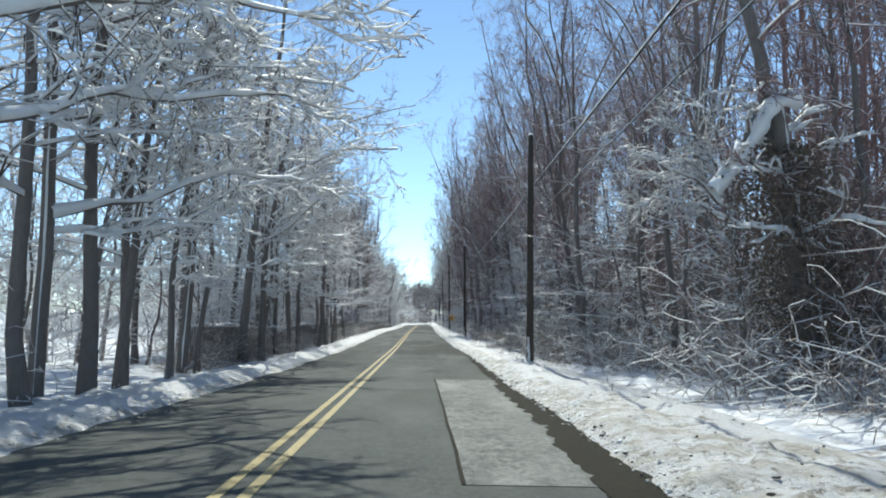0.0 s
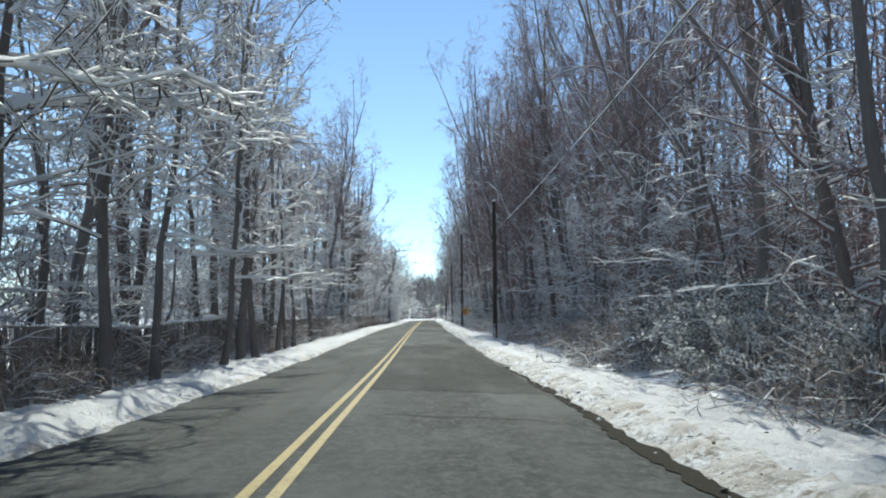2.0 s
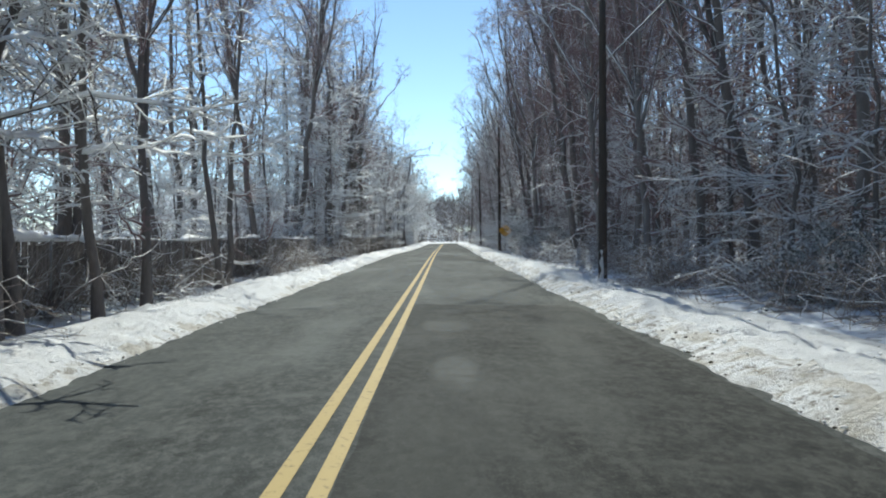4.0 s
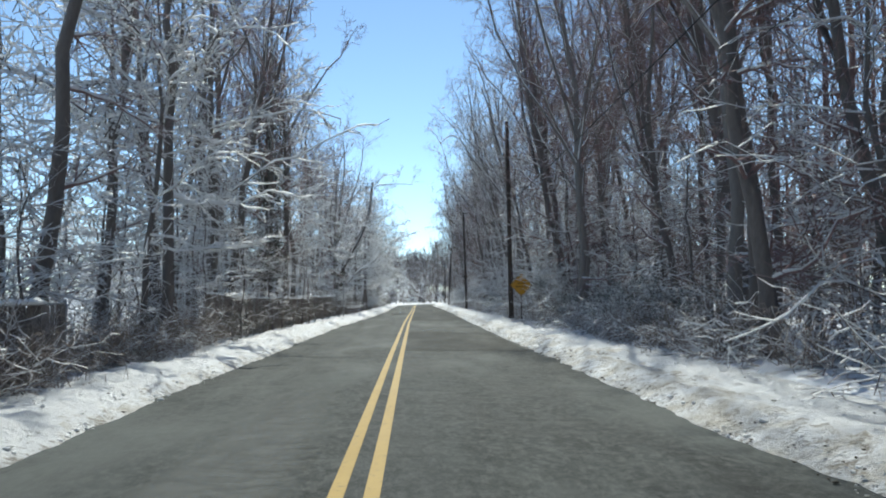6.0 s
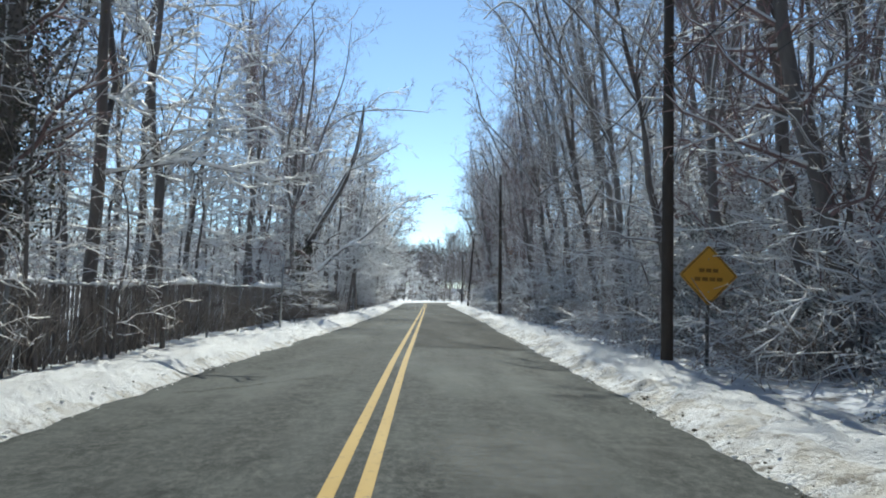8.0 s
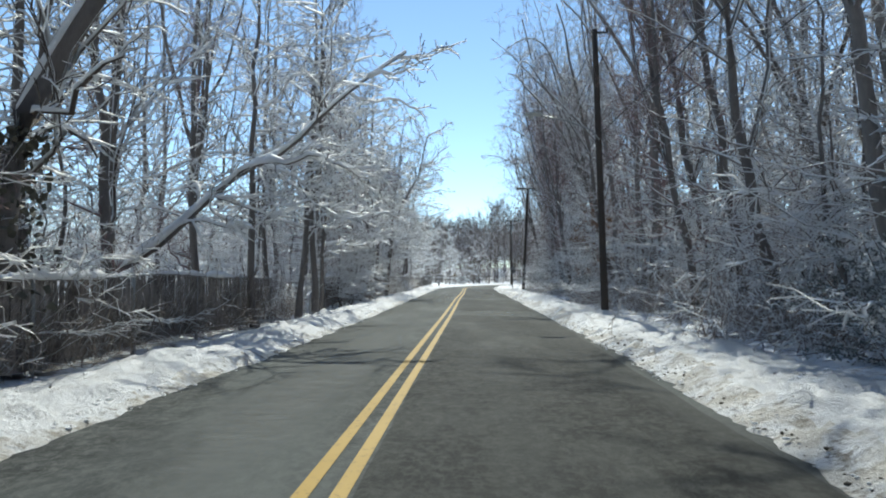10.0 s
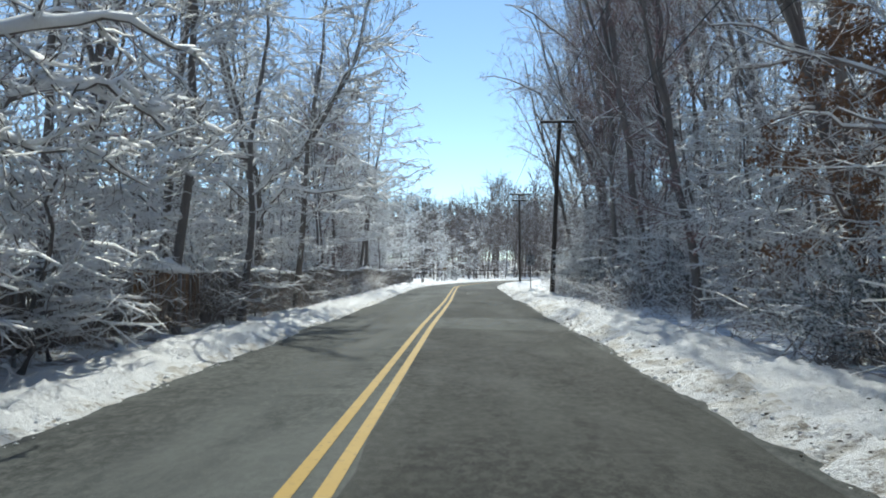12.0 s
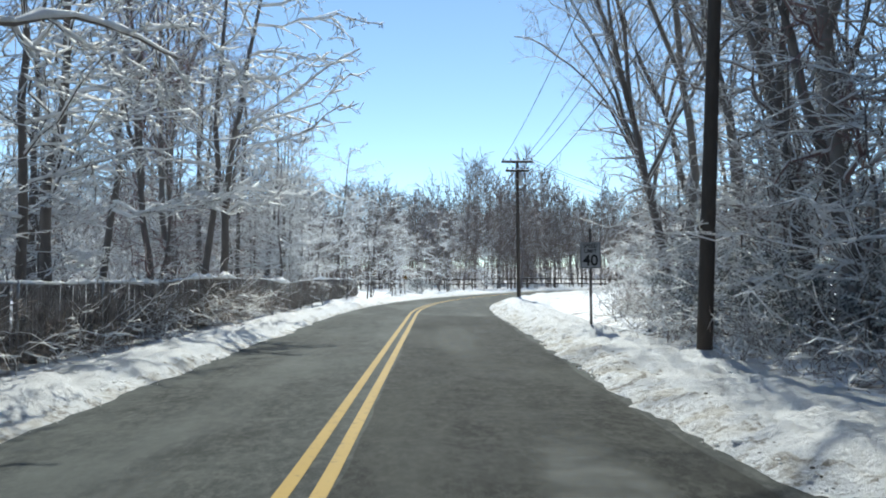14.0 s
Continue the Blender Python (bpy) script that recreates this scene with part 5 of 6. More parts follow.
y = 0.0
while y < 205:
    y += rng.uniform(2.4, 4.4)
    for tries in range(3):
        x = -rng.uniform(6.0, 9.5) - (1.2 if 60 < y < 118 else 0)
        if free(x, y, 1.3):
            taken.append((x, y))
            kind, i, turn, size = tall if rng.random() < 0.3 else snowy, rng.randrange(5), rng.uniform(1.2, 5.1) if 34 < y < 106 else rng.uniform(-0.8, 0.8), rng.uniform(0.78, 1.1)
            turn += 2.6 if kind is tall else 0
            if y < 112 or len(taken) % 2:
                kind.put(i, x, y, turn, size)
            break
y = 2.0
while y < 192:
    y += rng.uniform(1.8, 3.4)
    for tries in range(3):
        x = rng.uniform(5.9, 11.0) + (1.0 if y < 55 else 0)
        if y > 178 and x < 0.30 * (y - 161):
            continue
        if free(x, y, 1.5):
            taken.append((x, y))
            if y > 92 and x > 7.2 and rng.random() < 0.45:
                i, turn, size = rng.randrange(5), math.pi + rng.uniform(-2.2, 2.2), rng.uniform(0.7, 0.9)
                if len(taken) % 2:
                    snowy.put(i, x, y, turn, size)
            else:
                kind, turn, size = rng.randrange(5), math.pi + rng.uniform(-1.0, 1.0), rng.uniform(0.78, 1.08)
                if y > 106 and len(taken) % 2:
                    leaning.put(kind, x + 0.8, y, turn, size)
                elif y < 106 and len(taken) % 4:
                    tall.put(kind, x, y, turn, size)
            break
# understorey
y = 0.0
while y < 195:
    y += rng.uniform(1.6, 3.0)
    i, x, turn, size = rng.randrange(2 if y < 95 else 3), max(0.30 * (y - 161), rng.uniform(6.2, 9.0)), math.pi + rng.uniform(-1, 1), rng.uniform(0.7, 1.25)
    if y > 95 or rng.random() < 0.5:
        sapling.put(i, x + (0.8 if y < 95 else 0), y, turn, size)
    if rng.random() < 0.6:
        sapling.put(rng.randrange(3), -rng.uniform(8.2, 10.2), y + 0.7, rng.uniform(-1, 1), rng.uniform(0.7, 1.15))
# level, snowy sprays among the trunks
tier = random.Random(17)
for k in range(64):
    y = 14 + 2.7 * k + tier.uniform(-1.2, 1.2)
    if y > 60 or k % 2:
        tiered.put(k, max(0.30 * (y - 161) + 1.0, tier.uniform(7.0, 10.5)), y, math.pi + tier.uniform(-1.3, 1.3), tier.uniform(0.8, 1.15))
    if k % 2 == 0 and y < 185:
        tiered.put(k + 1, -tier.uniform(8.9, 11.2), y, tier.uniform(-1.0, 1.0), tier.uniform(0.75, 1.1))
for k in range(20):
    if k % 2:
        tiered.put(k + 1, -tier.uniform(6.7, 8.2) - (1.6 if 6 < k < 13 else 0), 139 + 1.7 * k + tier.uniform(-0.6, 0.6), tier.uniform(-0.9, 0.9), tier.uniform(0.65, 0.95))
    if k % 2 == 0:
        tiered.put(k, max(0.30 * (126 + 2.4 * k - 161) + 0.6, tier.uniform(7.1, 8.6)), 126 + 2.4 * k + tier.uniform(-0.8, 0.8), math.pi + tier.uniform(-0.9, 0.9), tier.uniform(0.7, 1.0))
y = 2.0
while y < 190:
    y += rng.uniform(1.2, 2.4)
    (thicket if y < 62 and rng.random() < 0.6 else shrub).put(rng.randrange(3), max(0.27 * (y - 161), rng.uniform(4.8, 6.8) + (0.9 if y < 20 else 0)), y, rng.uniform(0, 6.28), rng.uniform(0.6, 1.15))
    if rng.random() < 0.35:
        shrub.put(rng.randrange(3), -rng.uniform(7.2, 8.4), y, rng.uniform(0, 6.28), rng.uniform(0.5, 0.95))



# ---------------------------------------------------------------- trees of a marked shape
def gz(x, y):
    return float(ground_z(x, y)) - 0.05


shaped_tree("leaning_tree", 201, [
    ([(-6.95, 159.4, gz(-6.95, 159.4)), (-6.85, 159.4, 2.0), (-6.74, 159.4, 4.2), (-7.3, 159.3, 6.2), (-7.75, 159.2, 8.0), (-8.3, 159.0, 12.0)], 0.27, 0.09),
    ([(-6.74, 159.4, 4.1), (-5.6, 159.5, 5.4), (-4.6, 159.6, 6.7), (-3.9, 159.6, 7.9), (-3.4, 159.7, 9.6), (-3.0, 159.8, 11.2)], 0.15, 0.03)],
    "dark forked tree, one long bough leaning out over the road", 18, 0.40, 0.085, subs=11, twigs=6, group="shaped roadside trees", lift=0.12)
shaped_tree("arching_tree", 202, [
    ([(-8.3, 126.6, gz(-8.3, 126.6)), (-8.2, 126.6, 1.8), (-8.3, 126.8, 5.0), (-8.1, 127.0, 8.0), (-8.6, 127.0, 11.0)], 0.16, 0.04),
    ([(-8.2, 126.6, 1.6), (-6.65, 127.0, 2.67), (-5.9, 127.5, 3.6), (-3.9, 128.0, 5.15), (-1.9, 128.7, 7.1)], 0.12, 0.03),
    ([(-6.0, 127.4, 3.5), (-4.9, 127.2, 4.0), (-3.6, 127.0, 4.0), (-2.6, 127.2, 3.6)], 0.06, 0.015)],
    "dark tree with a thick snow-topped bough arching over the road", 13, 0.36, 0.11, subs=8, group="shaped roadside trees")
shaped_tree("arching_tree", 203, [
    ([(-6.7, 120.6, gz(-6.7, 120.6)), (-6.85, 120.6, 1.5), (-6.77, 120.6, 2.9), (-6.3, 120.6, 4.1), (-5.6, 120.7, 5.3), (-4.4, 121.0, 8.0), (-4.2, 121.3, 10.5)], 0.25, 0.06)],
    "stout leaning tree bent towards the road, vines on its bark", 14, 0.32, 0.05, group="shaped roadside trees",
    vine=(700, 0.5, 0.11, M_IVY, "dark vine leaves on the bark", 0.3, 3.5))
shaped_tree("arching_tree", 204, [
    ([(-6.5, 20.5, gz(-6.5, 20.5)), (-6.4, 20.5, 2.0), (-6.3, 20.6, 4.2), (-6.5, 20.7, 7.0), (-6.3, 20.9, 11.0)], 0.15, 0.04),
    ([(-6.35, 20.6, 3.9), (-5.0, 22.3, 5.4), (-3.3, 24.0, 6.6), (-2.0, 25.0, 7.3), (-0.9, 25.6, 7.3)], 0.08, 0.022)],
    "slender dark tree with one heavy snowy bough over the lane", 10, 0.36, 0.10, subs=8, group="shaped roadside trees")
shaped_tree("arching_tree", 205, [
    ([(-6.6, 9.0, gz(-6.6, 9.0)), (-6.5, 9.1, 2.5), (-6.6, 9.2, 6.0), (-6.4, 9.3, 11.0)], 0.16, 0.05),
    ([(-6.5, 9.1, 3.6), (-5.0, 11.0, 4.6), (-3.4, 13.0, 5.4), (-1.9, 14.6, 5.6)], 0.075, 0.02),
    ([(-6.5, 9.1, 4.6), (-4.9, 10.2, 5.8), (-3.2, 12.0, 6.6), (-1.6, 13.8, 7.0)], 0.075, 0.02),
    ([(-6.5, 9.2, 5.6), (-4.6, 11.0, 7.4), (-2.8, 13.5, 8.4), (-1.4, 15.2, 8.6)], 0.075, 0.02)],
    "slender dark tree with several snow-heavy boughs over the lane", 9, 0.36, 0.11, subs=8, group="shaped roadside trees")
shaped_tree("arching_tree", 215, [
    ([(-6.9, 13.6, gz(-6.9, 13.6)), (-6.8, 13.6, 3.0), (-7.0, 13.7, 7.0), (-6.8, 13.8, 12.0)], 0.15, 0.05),
    ([(-6.8, 13.6, 3.2), (-5.4, 15.4, 4.0), (-4.2, 17.2, 4.9), (-3.0, 18.6, 4.8)], 0.07, 0.02),
    ([(-6.9, 13.6, 5.0), (-5.2, 15.4, 6.4), (-3.4, 17.6, 7.4), (-1.9, 19.6, 7.6)], 0.075, 0.02),
    ([(-6.9, 13.6, 6.6), (-5.0, 15.0, 8.2), (-3.2, 17.0, 9.2), (-1.6, 18.8, 9.6)], 0.075, 0.02)],
    "slender dark tree with several snow-heavy boughs over the lane", 9, 0.36, 0.11, subs=8, group="shaped roadside trees")
shaped_tree("arching_tree", 216, [
    ([(-6.3, 29.5, gz(-6.3, 29.5)), (-6.2, 29.5, 3.0), (-6.4, 29.6, 7.0), (-6.2, 29.7, 12.0)], 0.14, 0.05),
    ([(-6.3, 29.5, 3.4), (-4.9, 31.4, 4.6), (-4.0, 33.0, 5.2), (-3.3, 34.2, 5.3)], 0.075, 0.02),
    ([(-6.3, 29.5, 5.0), (-4.6, 31.0, 6.6), (-3.6, 32.8, 7.4), (-2.9, 34.0, 7.5)], 0.075, 0.02)],
    "slender dark tree with several snow-heavy boughs over the lane", 9, 0.36, 0.10, subs=8, group="shaped roadside trees")
shaped_tree("arching_tree", 217, [
    ([(-6.6, 168.5, gz(-6.6, 168.5)), (-6.5, 168.5, 3.0), (-6.9, 168.6, 7.0), (-6.7, 168.7, 11.0)], 0.15, 0.05),
    ([(-6.5, 168.5, 3.6), (-5.6, 169.6, 4.7), (-4.6, 170.8, 5.0), (-3.7, 171.8, 4.9)], 0.075, 0.02)],
    "slender dark tree with several snow-heavy boughs over the lane", 9, 0.36, 0.10, subs=8, group="shaped roadside trees")
shaped_tree("arching_tree", 219, [
    ([(-6.9, 143.0, gz(-6.9, 143.0)), (-6.75, 143.0, 1.6), (-6.7, 143.0, 3.6), (-6.95, 143.0, 6.5), (-7.2, 143.1, 11.0)], 0.15, 0.04),
    ([(-6.7, 143.0, 3.6), (-5.2, 143.7, 4.15), (-3.9, 144.3, 4.35), (-3.4, 144.8, 4.2)], 0.075, 0.02),
    ([(-6.7, 143.0, 2.9), (-5.9, 144.2, 3.2), (-5.1, 145.4, 3.1), (-4.6, 146.3, 2.8)], 0.055, 0.018)],
    "dark tree with low snow-heavy boughs spreading above the fence", 10, 0.36, 0.11, subs=9, group="shaped roadside trees")
shaped_tree("arching_tree", 220, [
    ([(-7.9, 146.4, gz(-7.9, 146.4)), (-7.7, 146.4, 2.0), (-7.4, 146.6, 3.7), (-7.6, 146.6, 7.0), (-7.9, 146.7, 11.0)], 0.16, 0.04),
    ([(-7.4, 146.6, 3.6), (-6.6, 146.9, 4.2), (-5.9, 147.2, 4.45), (-5.4, 147.5, 4.1), (-4.9, 147.9, 3.76)], 0.085, 0.025),
    ([(-7.6, 146.4, 2.6), (-6.7, 147.6, 3.0), (-6.0, 148.6, 2.9), (-5.5, 149.4, 2.5)], 0.06, 0.02)],
    "dark tree with low snow-heavy boughs spreading above the fence", 11, 0.36, 0.12, subs=9, group="shaped roadside trees")
shaped_tree("ivy_tree", 206, [
    ([(-7.7, 97.6, gz(-7.7, 97.6)), (-7.65, 97.6, 4.0), (-7.7, 97.6, 9.0), (-7.6, 97.7, 14.5)], 0.22, 0.06)],
    "tall tree thickly clad in dark ivy above the fence", 9, 0.22, 0.03, twig_mat=M_TWIG_BARE,
    vine=(17000, 0.95, 0.05, M_IVY, "dense dark ivy leaves round the trunk", 1.8, 12.5))
snag = shaped_tree("vine_snag", 207, [
    ([(8.3, 15.2, gz(8.3, 15.2)), (8.1, 15.2, 2.0), (7.7, 15.1, 4.2), (7.5, 15.0, 5.9)], 0.24, 0.16),
    ([(6.0, 15.0, 4.1), (6.5, 15.0, 4.5), (7.0, 15.0, 5.3), (7.5, 15.0, 6.0)], 0.05, 0.15)],
    "broken trunk smothered in brown vines with snow draped over it", 8, 0.4, 0.16, twig_mat=M_BRUSH, lift=-0.2,
    vine=(12000, 1.2, 0.06, M_VINE_LEAF, "dead brown vine leaves and stems", 0.2, 5.0))
drape = resample([(6.0, 14.85, 4.0), (6.5, 14.85, 4.45), (7.0, 14.85, 5.25), (7.45, 14.85, 5.95), (7.9, 14.9, 5.9)], 22)[None] - np.array(snag.location)
part_mesh("snow_drape", mesh_of("snow_drape", *tubes(drape, 0.13 + 0.05 * fractal(np.arange(22.0)[None] * 1.3, np.zeros((1, 22)), 3, 31), 9), M_SNOW), snag, "thick roll of snow draped over the broken trunk")
shaped_tree("snow_bowed_tree", 218, [
    ([(7.9, 17.8, gz(7.9, 17.8)), (7.8, 17.8, 2.4), (7.6, 17.8, 4.4), (7.2, 17.8, 6.9)], 0.09, 0.02),
    ([(7.7, 17.8, 4.0), (6.9, 17.9, 4.8), (6.0, 18.0, 5.3), (5.3, 18.1, 5.5)], 0.05, 0.014),
    ([(7.6, 17.8, 4.4), (7.2, 17.9, 5.4), (6.6, 18.0, 6.1), (6.1, 18.1, 6.6)], 0.05, 0.014),
    ([(7.7, 17.8, 3.7), (6.8, 18.0, 4.2), (6.0, 18.1, 4.3), (5.4, 18.2, 4.2)], 0.05, 0.014)],
    "slim tree with snow-thick sprays beside the vine-covered trunk", 13, 0.34, 0.10, subs=9, twigs=5, clear=False, group="shaped roadside trees")
for k, (x, y, s) in enumerate([(5.7, 71.0, 0.9), (5.9, 77.5, 0.95), (5.8, 107.5, 0.92), (5.5, 112.5, 0.9), (5.8, 117.5, 0.98), (5.7, 123.0, 0.9), (5.9, 128.0, 0.92), (5.6, 143.5, 0.85), (6.2, 149.0, 0.9)]):
    (tall if y < 100 else leaning).put(k, x + (0 if y < 100 else 0.9), y, math.pi + rng.uniform(-0.5, 0.5), s)
for k, (x, y, s) in enumerate([(-6.9, 118.3, 0.78), (-7.4, 125.3, 0.82), (-8.2, 131.5, 0.8), (-8.4, 141.0, 0.74), (-7.6, 113.0, 0.7),
                               (-8.0, 171.5, 0.7), (-9.4, 176.5, 0.7), (-7.6, 181.0, 0.7), (-9.0, 186.5, 0.7), (-8.2, 191.5, 0.7), (-9.8, 196.0, 0.7)]):
    tall.put(k, x, y, 2.4 + rng.uniform(-0.5, 0.5), s)

beech = make_tree("beech_sapling", 44, 5.2, 0.06, 18, 0.22, 1.8, 55, 0.3, 0.1, 0.02, 6, 5, clear=False, twig_mat=M_BRUSH, label="young beech still hung with dry russet leaves",
                  leaves=(4600, 0.06, M_LEAF, "dry russet leaves"), twig_len=0.34)
beech.location = (6.4, 148.6, gz(6.4, 148.6))


def evergreen(seed, height, radius, label):
    """A bushy evergreen: drooping sprays round a short stem, snow lodged on top of them."""
    rng = np.random.RandomState(seed)
    T = trunk_line(rng, height, (0, 0), 8, 0.03)
    R = 0.06 * np.linspace(1, 0.2, 8)[None]
    LP, LR = shoots(rng, T, R, 34, 0.05, 0.97, radius / height * 1.5, 68, 0.5, 5, -0.25, 0.3, 0.4, 0.72, 0.3)
    at = []
    for k in range(4600):
        l = LP[rng.randint(len(LP))]
        f = rng.uniform(0.2, 1.0) * 4
        i = min(3, int(f))
        at.append(l[i] + (l[i + 1] - l[i]) * (f - i) + rng.normal(0, 0.07, 3))
    at = np.array(at)
    root = new("evergreen_bush")
    tagged(root, label, "bush", "evergreen bushes")
    root["height"] = height
    part_mesh("stem", mesh_of("stem", *join([tubes(T, R, 6), tubes(LP, np.maximum(LR, 0.01), 3)]), M_BARK), root)
    part_mesh("sprays", mesh_of("sprays", *leaf_quads(rng, at, 0.06, 0.8), M_EVERGREEN, False), root, "dark green sprays dusted with snow")["kind"] = "stuff"
    # snow caught on the sprays, in small broken clumps
    top_side = at[rng.rand(len(at)) < 0.05] + np.array([0, 0, 0.02])
    n = len(top_side)
    a = rng.uniform(0, 6.283, (n, 1)) + np.arange(4)[None] * (math.pi / 2) + rng.normal(0, 0.2, (n, 4))
    w = rng.uniform(0.018, 0.05, (n, 1)) * rng.uniform(0.7, 1.3, (n, 4))
    ring = np.stack([top_side[:, :1] + np.cos(a) * w, top_side[:, 1:2] + np.sin(a) * w, top_side[:, 2:] - 0.3 * w], 2)
    V = np.concatenate([ring, (top_side + np.array([0, 0, 0.018]))[:, None]], 1).reshape(-1, 3)
    one = np.array([[0, 1, 4], [1, 2, 4], [2, 3, 4], [3, 0, 4]])
    part_mesh("snow", mesh_of("snow", V, (one[None] + (np.arange(n) * 5)[:, None, None]).reshape(-1, 3), M_SNOW), root, "broken clumps of snow lodged on the sprays")["kind"] = "stuff"
    return root


bushes = Planter([evergreen(301, 3.0, 1.5, "dark evergreen bush weighed down with clumps of snow"),
                  evergreen(302, 1.7, 1.5, "low broad evergreen bush heaped with snow")])
for k, x, y, s in [(0, 7.9, 173.5, 0.9), (1, 6.5, 169.0, 0.9), (1, 7.6, 167.0, 1.0), (1, 6.2, 177.5, 0.8), (1, 6.4, 88.5, 0.9), (0, 7.2, 90.5, 0.6), (0, 5.9, 104.3, 0.75), (1, 6.6, 99.6, 0.9), (0, 8.6, 92.5, 0.6),
                   (1, 7.6, 101.0, 1.0), (0, 7.2, 106.0, 1.25), (1, 6.6, 38.8, 0.9), (1, 7.4, 41.5, 1.0), (0, 9.5, 45.0, 0.9), (1, 6.5, 54.5, 0.8),
                   (1, 6.6, 84.6, 0.85), (0, 8.2, 122.0, 0.8), (1, 7.0, 126.0, 0.8), (1, 6.9, 28.6, 0.75), (0, 7.9, 30.6, 0.7), (1, 7.0, 32.8, 0.85), (0, 8.4, 35.2, 0.75), (1, 7.2, 36.6, 0.7), (1, 8.4, 22.6, 0.8),
                   (0, 6.9, 180.5, 0.8), (1, 7.0, 177.0, 1.1), (1, 7.0, 170.5, 1.1), (1, 6.3, 173.0, 0.8),
                   (1, 6.3, 165.5, 0.9), (1, 6.6, 158.0, 0.8),
                   (1, 5.7, 33.8, 0.8), (1, 5.9, 36.4, 0.95), (1, 6.2, 30.6, 0.8), (1, 5.6, 40.6, 0.75), (0, 6.4, 34.8, 0.7), (1, 5.6, 86.5, 0.7), (1, 5.5, 94.5, 0.75), (1, 5.7, 121.0, 0.8), (1, 5.6, 146.0, 0.75)]:
    bushes.put(k, x, y, rng.uniform(0, 6.28), s)
# more of the row behind the fence
for k, (x, y, h) in enumerate([(-8.3, 150.0, 1.0), (-8.8, 158.0, 1.0), (-7.6, 38.0, 1.0), (-8.4, 41.5, 1.1), (-7.9, 46.0, 1.05), (-8.6, 56.0, 1.1),
                               (-8.4, 84.5, 1.1), (-9.0, 87.0, 1.15), (-8.7, 91.5, 1.1), (-8.6, 94.5, 1.0), (-8.8, 107.0, 1.1), (-7.7, 176.0, 1.1), (-8.3, 179.5, 1.0)]):
    snowy.put(k, x, y, rng.uniform(2.0, 4.4) if y < 106 else rng.uniform(-1.2, 1.2), h)
for k, (x, y, h) in enumerate([(-7.2, 153.0, 0.95), (-8.0, 155.6, 0.9), (-7.9, 123.0, 0.9), (-8.6, 119.6, 0.85), (-8.4, 188.0, 0.75), (-9.2, 193.0, 0.75), (-8.8, 199.0, 0.75), (-8.4, 205.0, 0.7)]):
    snowy.put(k + 1, x, y, tier.uniform(-0.9, 0.9), h)
for k, (x, y, h) in enumerate([(-7.5, 152.0, 0.8), (-7.7, 164.5, 0.7), (-8.0, 168.0, 0.75), (-7.6, 172.5, 0.65), (-8.1, 176.0, 0.75), (-8.0, 118.0, 0.9), (-8.3, 121.5, 0.95), (-8.2, 88.0, 0.9)]):
    tiered.put(k, x, y, tier.uniform(-0.7, 0.7), h)
# snowy growth hanging over the fence, and on towards the bend
for k in range(15):
    y = (139 + 2.1 * k) if k < 10 else (113 + 2.3 * (k - 10))
    sapling.put(2 if k % 3 else 1, -rng.uniform(6.8, 7.4), y, rng.uniform(-0.5, 0.5), rng.uniform(0.6, 0.9))
for k, (x, y) in enumerate([(-6.9, 194.0), (-7.6, 199.0), (-7.0, 204.5), (-8.2, 209.0), (-7.0, 213.5), (-9.5, 217.0), (-6.4, 222.0), (-11.5, 224.0), (-4.0, 229.5), (-8.5, 230.0), (0.5, 233.5)]):
    snowy.put(k + 2, x, y, rng.uniform(-1.2, 0.6), rng.uniform(0.55, 0.8))
for k in range(13):
    y = 162.5 + 1.9 * k
    shrub.put((1, 0)[k % 2], float(fence_x(y)) + rng.uniform(-0.5, 0.2), y, rng.uniform(0, 6.28), rng.uniform(0.75, 1.0))
# a thicket inside the bend
for k, (x, y, h) in enumerate([(6.9, 168.2, 1.0), (6.4, 174.6, 0.9), (7.6, 175.8, 1.1), (7.4, 181.5, 1.0), (8.6, 171.0, 1.1), (7.9, 162.0, 1.0)]):
    sapling.put(2 if k % 2 else 1, x, y, math.pi + rng.uniform(-0.7, 0.7), h)
for k, (x, y, h) in enumerate([(7.2, 183.0, 0.85), (8.8, 181.5, 0.95), (9.8, 186.0, 0.95), (10.6, 179.0, 1.05), (9.6, 171.0, 1.1), (11.2, 174.0, 1.1), (10.4, 166.0, 1.1), (12.0, 184.0, 1.0), (8.6, 187.5, 0.8), (9.2, 168.5, 0.95), (8.4, 174.8, 0.9), (10.2, 182.2, 0.95), (11.4, 170.0, 1.1), (12.4, 177.5, 1.05), (11.6, 181.0, 1.0), (13.2, 173.0, 1.1)]):
    leaning.put(k, x, y, math.pi + rng.uniform(-0.6, 0.6), h)
for k, (x, y, h) in enumerate([(8.6, 169.0, 0.9), (9.2, 174.5, 0.9), (8.4, 179.0, 0.85), (8.4, 163.5, 0.95), (7.6, 166.4, 0.7), (8.0, 171.6, 0.75)]):
    tiered.put(k, x, y, math.pi + tier.uniform(-1.0, 1.0), h)
# upright trunks between the first fence and the bank
for k, (x, y, h) in enumerate([(-6.4, 45.6, 0.62), (-6.2, 54.4, 0.62), (-6.5, 60.4, 0.62), (-6.9, 65.5, 0.65)]):
    tall.put(k * 2, x, y, 2.6 + tier.uniform(-0.6, 0.6), h)
for k in range(13):
    tiered.put(k + 1, tier.uniform(7.3, 9.4), 37 + 3.1 * k + tier.uniform(-1, 1), math.pi + tier.uniform(-1.1, 1.1), tier.uniform(0.8, 1.1))
